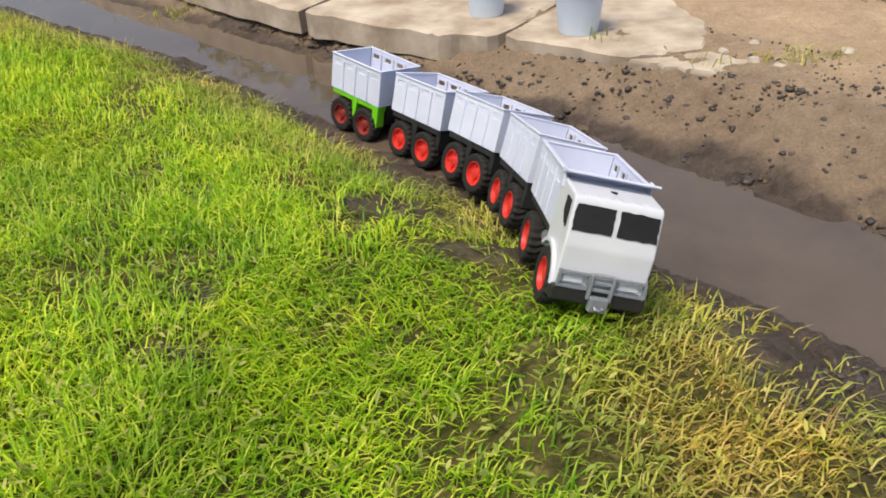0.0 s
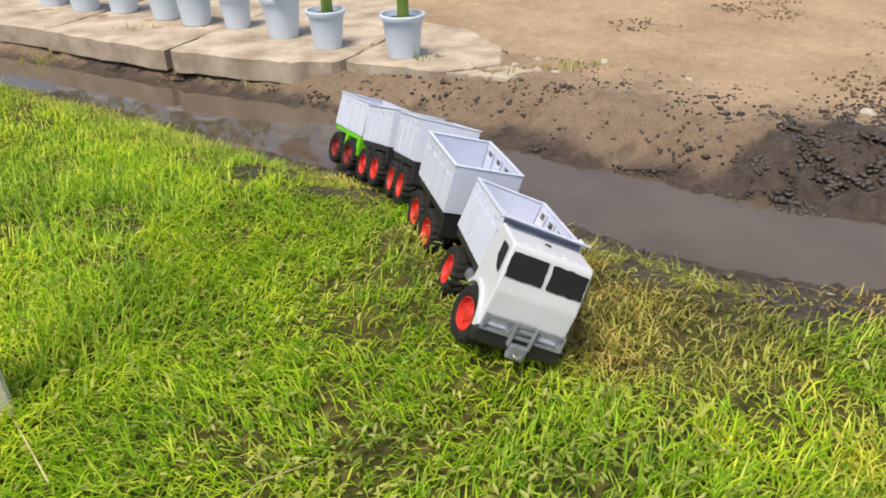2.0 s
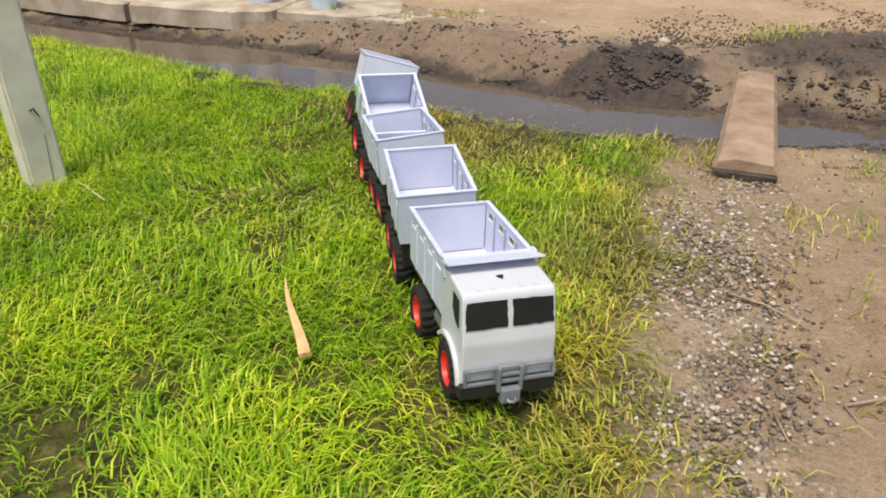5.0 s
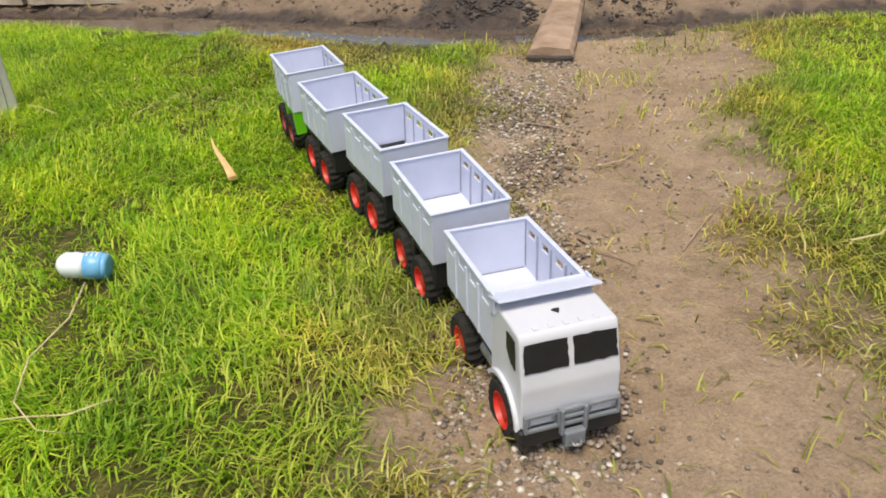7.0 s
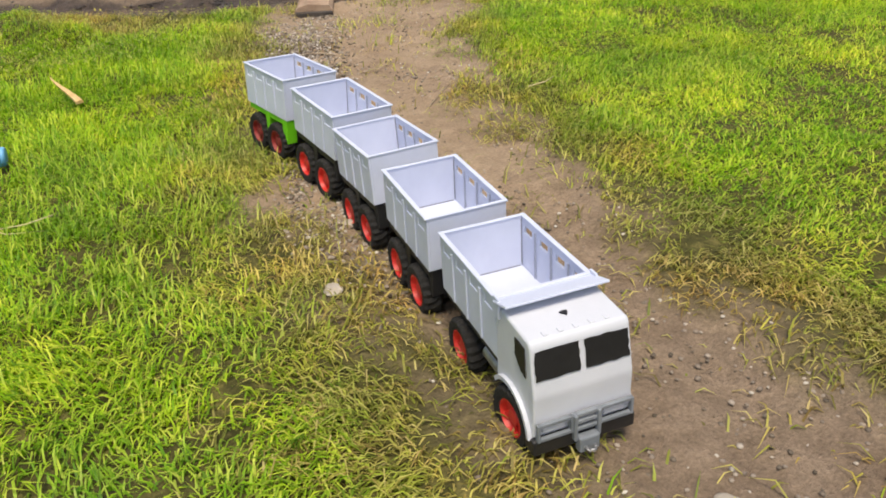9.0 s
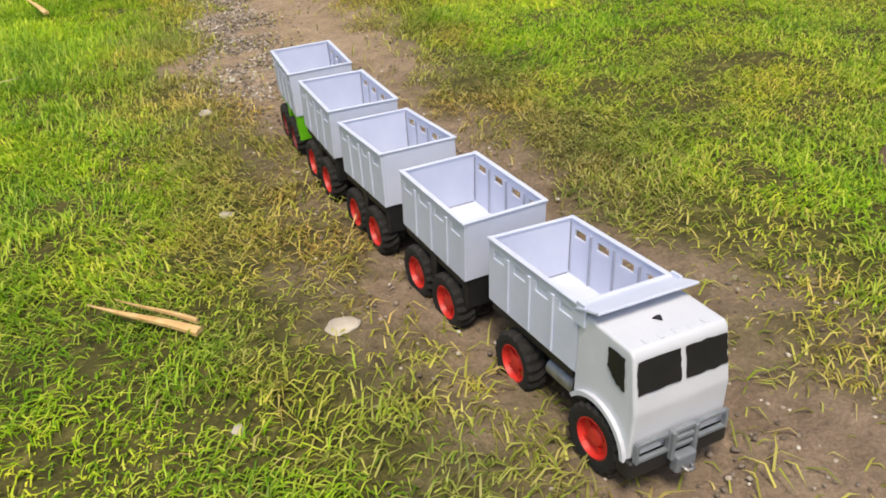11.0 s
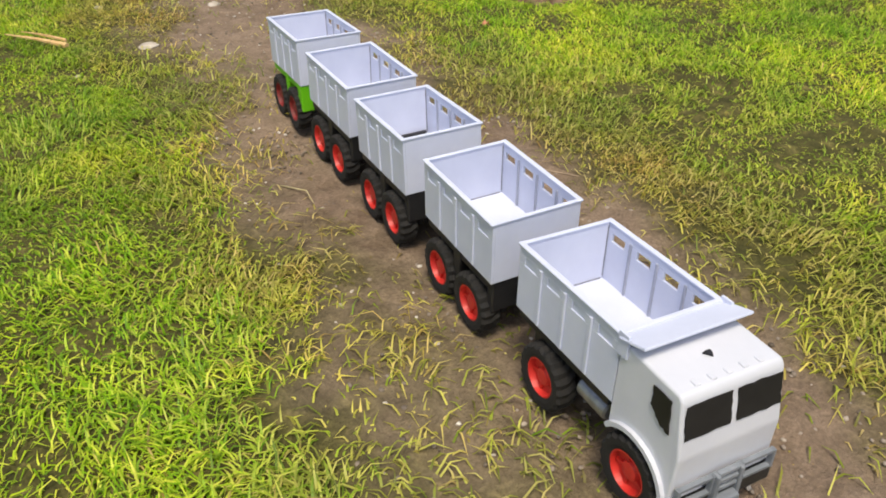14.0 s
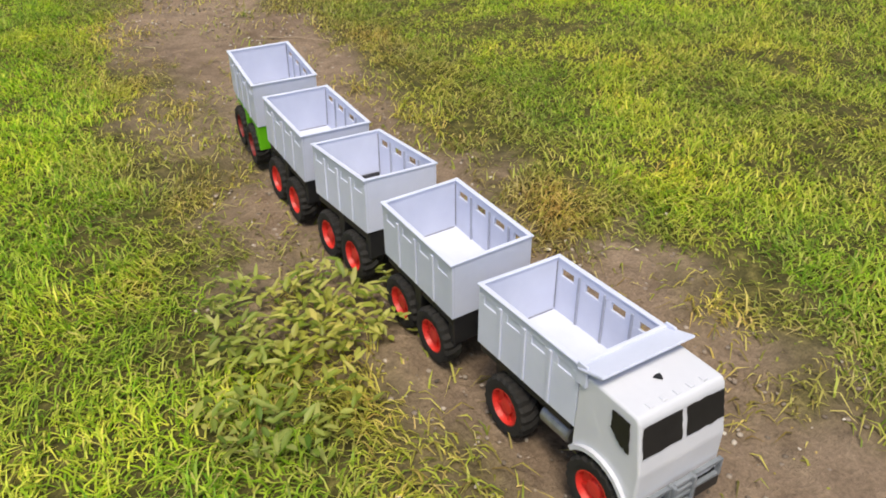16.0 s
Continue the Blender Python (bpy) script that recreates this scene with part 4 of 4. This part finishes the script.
    box(bm, -0.054, -0.008, -0.080, 0.080, -0.002, 0.002)
    bmesh.ops.bevel(bm, geom=bm.edges[:], offset=0.001, segments=2, affect="EDGES")
    bmesh.ops.transform(bm, matrix=Matrix.Translation((0.002, 0, 0.2345)) @ Matrix.Rotation(radians(-17), 4, "Y"), verts=bm.verts)
    part("canopy", bm, WHITE_BOX, thing)
    for s in (-1, 1):
        part("canopy_bracket", soft_box(-0.052, -0.034, *sorted((s * 0.074, s * 0.078)), 0.196, 0.229, r=0.001), WHITE_BOX, thing)
    # bumper, bull bar, hook
    part("bumper", soft_box(0.046, 0.074, -0.080, 0.080, 0.036, 0.062, r=0.004), BLACK, thing)
    for s in (-1, 1):
        bm = bmesh.new()
        for y in (s * 0.022, s * 0.072):
            box(bm, 0.070, 0.077, y - 0.002, y + 0.002, 0.062, 0.090)
        for z in (0.064, 0.088):
            box(bm, 0.0705, 0.0765, *sorted((s * 0.022, s * 0.072)), z - 0.002, z + 0.002)
        part("light_guard", bm, GREY, thing, "grey tube guard")
        part("headlight", soft_box(0.066, 0.070, *sorted((s * 0.030, s * 0.064)), 0.069, 0.083, r=0.002), WHITE_CAB, thing)
        part("guard_upright", soft_box(0.070, 0.082, *sorted((s * 0.015, s * 0.021)), 0.048, 0.092, r=0.002), GREY, thing)
    for z in (0.066, 0.078, 0.090):
        part("guard_bar", soft_box(0.072, 0.079, -0.016, 0.016, z - 0.003, z + 0.003, r=0.0012), GREY, thing)
    part("hook_plate", soft_box(0.074, 0.088, -0.016, 0.016, 0.030, 0.056, r=0.003), GREY, thing)
    part("tow_hook", tube([(0.088 + 0.010 * math.sin(radians(a)), 0.007 * math.cos(radians(a)), 0.040) for a in range(0, 181, 30)], 0.0026, 6), STEEL, thing, "dull steel hook")
    for s in (-1, 1):
        part("fuel_tank", lathe(((0.010, -0.030), (0.0135, -0.027), (0.0135, 0.027), (0.010, 0.030)), 18), STEEL, thing, "dull grey fuel tank", at=pose(-0.098, s * 0.054, 0.078, 0, 0, 90))
        part("side_rail", soft_box(-0.268, -0.06, *sorted((s * 0.040, s * 0.070)), 0.102, BOX_LOW - 0.001, r=0.002), BLACK, thing)
        part("inner_skirt", soft_box(-0.262, -0.06, *sorted((s * 0.034, s * 0.044)), 0.046, 0.101, r=0.002), BLACK, thing)
    part("coupling", soft_box(-0.308, -0.274, -0.012, 0.012, 0.054, 0.082, r=0.003), BLACK, thing)
    add_wheels(thing, (0.0, -0.19))
    return tagged(thing, "white toy dump truck with black windows and red rims", "toy truck")


TRUCK = truck()
TRAILERS = [trailer(i) for i in range(4)]
SIZE = 0.92
for unit in (TRUCK, *TRAILERS):
    unit.scale = (SIZE, SIZE, SIZE)


# ---- the train's way: seconds, x, y, z, heading, nose up, left side up ----
TRUCK_ROWS = [
    (0, 0.331, 1.411, 0.015, -85.4, 12.2, -15.4), (0.5, 0.334, 1.237, 0.041, -89.5, 8.8, -16.5), (1, 0.351, 1.108, 0.048, -89.0, 7.4, -25.0),
    (1.5, 0.357, 0.956, 0.048, -91.0, 7.1, -22.9), (2, 0.366, 0.826, 0.039, -91.7, 6.5, -25.8), (2.5, 0.406, 0.714, 0.034, -86.4, 4.5, -28.0),
    (3, 0.391, 0.538, 0.026, -92.8, 6.0, -7.5), (3.5, 0.382, 0.366, 0.022, -93.6, 5.8, -3.0), (4, 0.373, 0.194, 0.019, -92.9, 4.8, -2.8),
    (4.5, 0.365, 0.023, 0.015, -91.4, 3.7, -2.5), (5, 0.358, -0.149, 0.011, -89.6, 2.7, -2.3), (5.5, 0.354, -0.322, 0.008, -87.4, 1.6, -4.1),
    (6, 0.372, -0.502, -0.005, -86.4, 1.2, -5.4), (6.5, 0.359, -0.746, -0.016, -92.3, 0.8, -5.6), (7, 0.337, -1.003, -0.022, -96.8, 1.9, -1.1),
    (7.5, 0.298, -1.226, -0.018, -100.1, 4.0, 3.5), (8, 0.223, -1.428, -0.019, -105.1, 3.0, 4.5), (8.5, 0.132, -1.650, -0.021, -111.3, 1.9, 0.5),
    (9, 0.071, -1.820, -0.020, -111.4, 1.4, 1.2), (9.5, 0.022, -2.052, -0.017, -106.2, 1.9, -1.8), (10, -0.027, -2.291, -0.015, -104.5, 2.5, -2.6),
    (10.5, -0.074, -2.534, -0.012, -104.1, 3.2, -3.4), (11, -0.121, -2.776, -0.011, -104.2, 3.6, -3.8), (11.5, -0.169, -3.013, -0.010, -104.7, 4.1, -2.1),
    (12, -0.216, -3.218, -0.007, -104.8, 2.9, -0.4), (12.5, -0.275, -3.436, -0.008, -106.0, 1.9, -1.2), (13, -0.334, -3.654, -0.005, -105.7, 2.1, -1.1),
    (13.5, -0.400, -3.889, -0.002, -105.9, 2.8, -2.3), (14, -0.466, -4.144, -0.005, -106.2, 1.3, -2.0), (14.5, -0.540, -4.413, -0.012, -106.0, 1.7, -2.5),
    (15, -0.595, -4.715, -0.005, -100.4, 4.4, -5.1), (15.5, -0.640, -4.998, -0.002, -100.4, 2.2, -2.5), (16, -0.678, -5.263, 0.001, -99.4, 2.6, -3.1),
]
FIRST_TRAILER = [
    (0, 0.278, 1.817, -0.075, -77.0, 10.9, -19.8), (0.5, 0.317, 1.649, -0.045, -83.6, 14.9, -22.2), (1, 0.333, 1.519, -0.017, -85.4, 12.6, -17.7),
    (1.5, 0.349, 1.368, 0.011, -83.2, 5.2, -15.7), (2, 0.369, 1.237, 0.018, -85.7, 0.9, -16.4), (2.5, 0.373, 1.116, 0.019, -91.6, -3.3, -16.9),
    (3, 0.397, 0.940, 0.021, -93.1, -0.9, -13.1), (3.5, 0.403, 0.769, 0.014, -96.7, -24.3, -6.5), (4, 0.396, 0.598, -0.001, -97.7, -4.6, 3.6),
    (4.5, 0.382, 0.427, 0.004, -97.0, -3.6, 2.2), (5, 0.365, 0.256, 0.010, -95.3, -2.6, 0.8), (5.5, 0.348, 0.084, 0.015, -93.2, -1.6, -0.5),
    (6, 0.355, -0.093, 0.009, -88.0, -3.8, 1.3), (6.5, 0.364, -0.334, 0.005, -87.4, -5.5, -2.1), (7, 0.368, -0.593, -0.009, -92.7, -3.8, -0.5),
    (7.5, 0.353, -0.819, -0.018, -97.7, -1.9, -2.4), (8, 0.322, -1.032, -0.021, -102.4, -0.9, 0.1), (8.5, 0.260, -1.264, -0.021, -105.6, -0.9, 0.4),
    (9, 0.209, -1.438, -0.021, -109.3, -1.1, 0.9), (9.5, 0.130, -1.661, -0.020, -107.4, -0.7, -0.2), (10, 0.067, -1.897, -0.019, -104.4, -0.5, -1.1),
    (10.5, 0.015, -2.139, -0.018, -103.4, -0.3, -1.6), (11, -0.032, -2.382, -0.018, -103.6, 0.0, -1.7), (11.5, -0.076, -2.620, -0.018, -104.4, 0.2, -2.0),
    (12, -0.116, -2.827, -0.016, -106.1, 1.2, -1.2), (12.5, -0.169, -3.044, -0.010, -106.1, 0.3, -0.8), (13, -0.226, -3.259, -0.007, -106.2, -0.7, 0.3),
    (13.5, -0.289, -3.495, -0.006, -106.1, -0.3, -0.0), (14, -0.357, -3.750, -0.006, -105.8, -0.6, -0.1), (14.5, -0.428, -4.019, -0.007, -106.5, -1.6, 0.5),
    (15, -0.510, -4.313, -0.009, -104.0, -1.1, -0.4), (15.5, -0.570, -4.594, -0.008, -100.9, 0.3, -1.7), (16, -0.612, -4.859, -0.002, -100.2, -0.2, -0.4),
]
SECOND_TRAILER = [
    (0, 0.188, 2.052, -0.113, -58.6, 5.2, -20.6), (0.5, 0.260, 1.897, -0.093, -68.5, 8.5, -12.8), (1, 0.296, 1.773, -0.076, -76.4, 11.3, -18.7),
    (1.5, 0.318, 1.623, -0.040, -81.7, 13.9, -20.7), (2, 0.351, 1.497, -0.011, -83.8, 13.3, -18.8), (2.5, 0.374, 1.373, 0.009, -88.3, 11.6, -14.8),
    (3, 0.393, 1.191, 0.014, -85.7, 1.9, -15.2), (3.5, 0.403, 1.021, 0.019, -83.6, 5.0, -16.3), (4, 0.407, 0.849, 0.033, -87.1, 3.7, -15.0),
    (4.5, 0.399, 0.678, 0.004, -90.1, 1.7, 3.3), (5, 0.383, 0.505, 0.007, -91.6, 3.7, 3.4), (5.5, 0.363, 0.332, 0.011, -92.1, 3.9, 2.9),
    (6, 0.353, 0.159, 0.018, -90.6, 1.3, 2.3), (6.5, 0.354, -0.082, 0.015, -87.9, 1.1, -0.2), (7, 0.368, -0.338, 0.005, -88.3, -2.8, -1.0),
    (7.5, 0.372, -0.567, -0.007, -93.5, -2.5, -1.3), (8, 0.358, -0.784, -0.017, -97.4, 0.2, -3.0), (8.5, 0.317, -1.021, -0.020, -103.1, 1.8, 0.5),
    (9, 0.282, -1.202, -0.021, -106.9, 3.5, 1.5), (9.5, 0.212, -1.427, -0.021, -112.9, 3.9, 1.2), (10, 0.136, -1.660, -0.020, -110.2, 4.1, 0.2),
    (10.5, 0.074, -1.900, -0.020, -107.0, 4.2, -0.7), (11, 0.024, -2.142, -0.019, -105.4, 4.2, -1.3), (11.5, -0.020, -2.381, -0.019, -105.0, 4.3, -1.5),
    (12, -0.053, -2.588, -0.019, -106.0, 3.7, -1.1), (12.5, -0.106, -2.803, -0.015, -105.4, 3.1, -1.3), (13, -0.160, -3.015, -0.009, -105.9, 2.8, -1.7),
    (13.5, -0.223, -3.248, -0.006, -106.1, 2.0, -0.5), (14, -0.292, -3.503, -0.005, -106.3, 2.5, -0.3), (14.5, -0.362, -3.771, -0.006, -105.5, 2.5, -0.5),
    (15, -0.445, -4.065, -0.008, -106.6, 1.8, -0.7), (15.5, -0.520, -4.343, -0.010, -102.7, 2.0, -1.6), (16, -0.576, -4.608, -0.009, -99.1, 4.6, -3.8),
]
THIRD_TRAILER = [
    (0, 0.051, 2.255, -0.136, -50.0, 0.8, -16.0), (0.5, 0.149, 2.118, -0.128, -55.0, 0.4, -19.3), (1, 0.210, 2.008, -0.112, -61.0, 7.1, -18.7),
    (1.5, 0.262, 1.870, -0.081, -71.7, 6.7, -15.5), (2, 0.308, 1.748, -0.067, -76.0, 13.0, -20.1), (2.5, 0.339, 1.623, -0.049, -75.6, 12.5, -21.9),
    (3, 0.370, 1.441, -0.011, -84.7, 12.3, -17.2), (3.5, 0.368, 1.268, 0.025, -81.8, -0.3, -20.1), (4, 0.378, 1.097, 0.029, -81.7, -4.9, -21.6),
    (4.5, 0.385, 0.926, 0.037, -86.0, -0.1, -16.8), (5, 0.381, 0.754, 0.024, -90.8, -24.5, -3.0), (5.5, 0.369, 0.580, 0.007, -94.6, -2.1, 1.9),
    (6, 0.366, 0.404, 0.008, -93.5, -2.1, 1.6), (6.5, 0.353, 0.165, 0.009, -94.7, -2.1, 1.3), (7, 0.349, -0.089, 0.010, -88.9, -2.1, 1.0),
    (7.5, 0.355, -0.317, 0.008, -89.8, -2.1, 1.0), (8, 0.355, -0.533, 0.005, -91.7, -2.4, 0.6), (8.5, 0.351, -0.775, -0.003, -93.6, -3.4, -3.9),
    (9, 0.337, -0.956, -0.009, -99.2, -2.9, -1.4), (9.5, 0.295, -1.191, -0.013, -107.4, -1.4, 0.8), (10, 0.223, -1.426, -0.015, -112.1, -0.7, 0.6),
    (10.5, 0.149, -1.663, -0.016, -110.0, -0.1, -0.2), (11, 0.089, -1.904, -0.017, -107.3, 0.5, -1.0), (11.5, 0.041, -2.144, -0.019, -106.0, 0.9, -1.6),
    (12, 0.009, -2.352, -0.021, -106.1, 2.3, -1.6), (12.5, -0.045, -2.564, -0.019, -105.2, 1.3, -2.3), (13, -0.097, -2.775, -0.015, -104.9, 0.5, -2.6),
    (13.5, -0.158, -3.005, -0.009, -105.1, 0.3, -2.6), (14, -0.227, -3.257, -0.004, -104.3, -0.7, -1.1), (14.5, -0.298, -3.524, -0.004, -104.2, -1.7, -1.4),
    (15, -0.376, -3.820, -0.006, -105.3, -2.4, -1.6), (15.5, -0.458, -4.097, -0.007, -105.7, -2.2, -1.5), (16, -0.531, -4.358, -0.012, -101.7, -1.2, -2.5),
]
LAST_TRAILER = [
    (0, -0.121, 2.442, -0.131, -45.0, -3.3, -10.0), (0.5, -0.013, 2.312, -0.127, -45.0, -1.7, -14.6), (1, 0.064, 2.211, -0.125, -47.3, -0.6, -18.2),
    (1.5, 0.145, 2.089, -0.120, -50.9, 1.9, -22.0), (2, 0.247, 1.994, -0.108, -72.3, 5.5, -21.6), (2.5, 0.283, 1.869, -0.089, -77.1, 7.9, -15.4),
    (3, 0.326, 1.684, -0.056, -74.9, 13.8, -24.2), (3.5, 0.344, 1.514, -0.011, -87.6, 18.7, -17.2), (4, 0.355, 1.341, 0.026, -88.2, 11.7, -15.3),
    (4.5, 0.374, 1.169, 0.030, -89.8, 3.0, -20.1), (5, 0.391, 0.997, 0.024, -95.0, 9.8, -16.4), (5.5, 0.401, 0.824, 0.024, -101.3, 4.2, -11.0),
    (6, 0.378, 0.658, 0.009, -99.3, 0.4, -1.4), (6.5, 0.352, 0.423, 0.014, -90.6, 0.7, 2.0), (7, 0.346, 0.167, 0.016, -92.8, 0.5, 1.6),
    (7.5, 0.350, -0.063, 0.013, -90.7, 0.6, 1.6), (8, 0.359, -0.282, 0.010, -91.7, 0.7, 1.6), (8.5, 0.362, -0.525, 0.006, -92.8, 0.3, 1.3),
    (9, 0.365, -0.710, -0.001, -94.6, -0.4, -2.8), (9.5, 0.354, -0.950, -0.009, -100.4, 0.1, -0.1), (10, 0.311, -1.193, -0.013, -109.7, 1.1, 1.6),
    (10.5, 0.239, -1.432, -0.016, -113.1, 1.1, 1.5), (11, 0.169, -1.670, -0.018, -110.8, 1.4, 1.3), (11.5, 0.113, -1.908, -0.020, -108.2, 1.6, 1.0),
    (12, 0.079, -2.117, -0.023, -107.4, 2.7, 1.3), (12.5, 0.021, -2.326, -0.021, -106.5, 4.1, 1.1), (13, -0.035, -2.534, -0.016, -104.8, 3.6, -0.2),
    (13.5, -0.095, -2.764, -0.009, -105.1, 2.7, -1.0), (14, -0.162, -3.014, -0.002, -105.8, 2.2, -1.4), (14.5, -0.233, -3.280, 0.002, -105.5, 0.9, -0.6),
    (15, -0.312, -3.576, 0.003, -103.8, 0.3, -1.0), (15.5, -0.390, -3.854, 0.003, -105.7, -0.3, -0.8), (16, -0.471, -4.112, 0.004, -105.8, -2.7, -0.9),
]


def standing(row):
    return pose(row[1], row[2], row[3], row[6], -row[5], row[4])


def between(rows, t):
    """Place and heading of a unit between its rows."""
    k = np.array(rows)
    i = int(np.clip(np.searchsorted(k[:, 0], t, "right") - 1, 0, len(k) - 2))
    u = (t - k[i, 0]) / (k[i + 1, 0] - k[i, 0])
    before, after = k[max(i - 1, 0), 1:5], k[min(i + 2, len(k) - 1), 1:5]
    a, b = k[i, 1:5], k[i + 1, 1:5]
    m0, m1 = (b - before) / 2, (after - a) / 2
    return (2 * u ** 3 - 3 * u ** 2 + 1) * a + (u ** 3 - 2 * u ** 2 + u) * m0 + (-2 * u ** 3 + 3 * u ** 2) * b + (u ** 3 - u ** 2) * m1


def motions():
    """Carry each unit along its rows and roll its wheels by the way gone."""
    for unit, rows in zip((TRUCK, *TRAILERS), (TRUCK_ROWS, FIRST_TRAILER, SECOND_TRAILER, THIRD_TRAILER, LAST_TRAILER)):
        walk(unit, [(row[0], standing(row)) for row in rows])
        rolled, last = 0.0, between(rows, 0.0)
        turns = {w[0]: [] for w in WHEELS[unit.name]}
        for i in range(161):
            now = between(rows, i / 10)
            ahead = Vector((math.cos(radians(now[3])), math.sin(radians(now[3]))))
            way = Vector(now[:2] - last[:2])
            rolled += way.dot(ahead)
            steer = 0.0
            if unit is TRUCK and way.length > 0.005:
                steer = max(-18.0, min(18.0, math.degrees(math.atan2(ahead.x * way.y - ahead.y * way.x, ahead.dot(way)))))
            for w, x, side, axle in WHEELS[unit.name]:
                turns[w].append((i / 10, pose(x, side * TRACK, WHEEL_R, 0, math.degrees(rolled / WHEEL_R / SIZE) % 360, steer if axle == 0 else 0.0)))
            last = now
        for w, r in turns.items():
            walk(w, r)


motions()
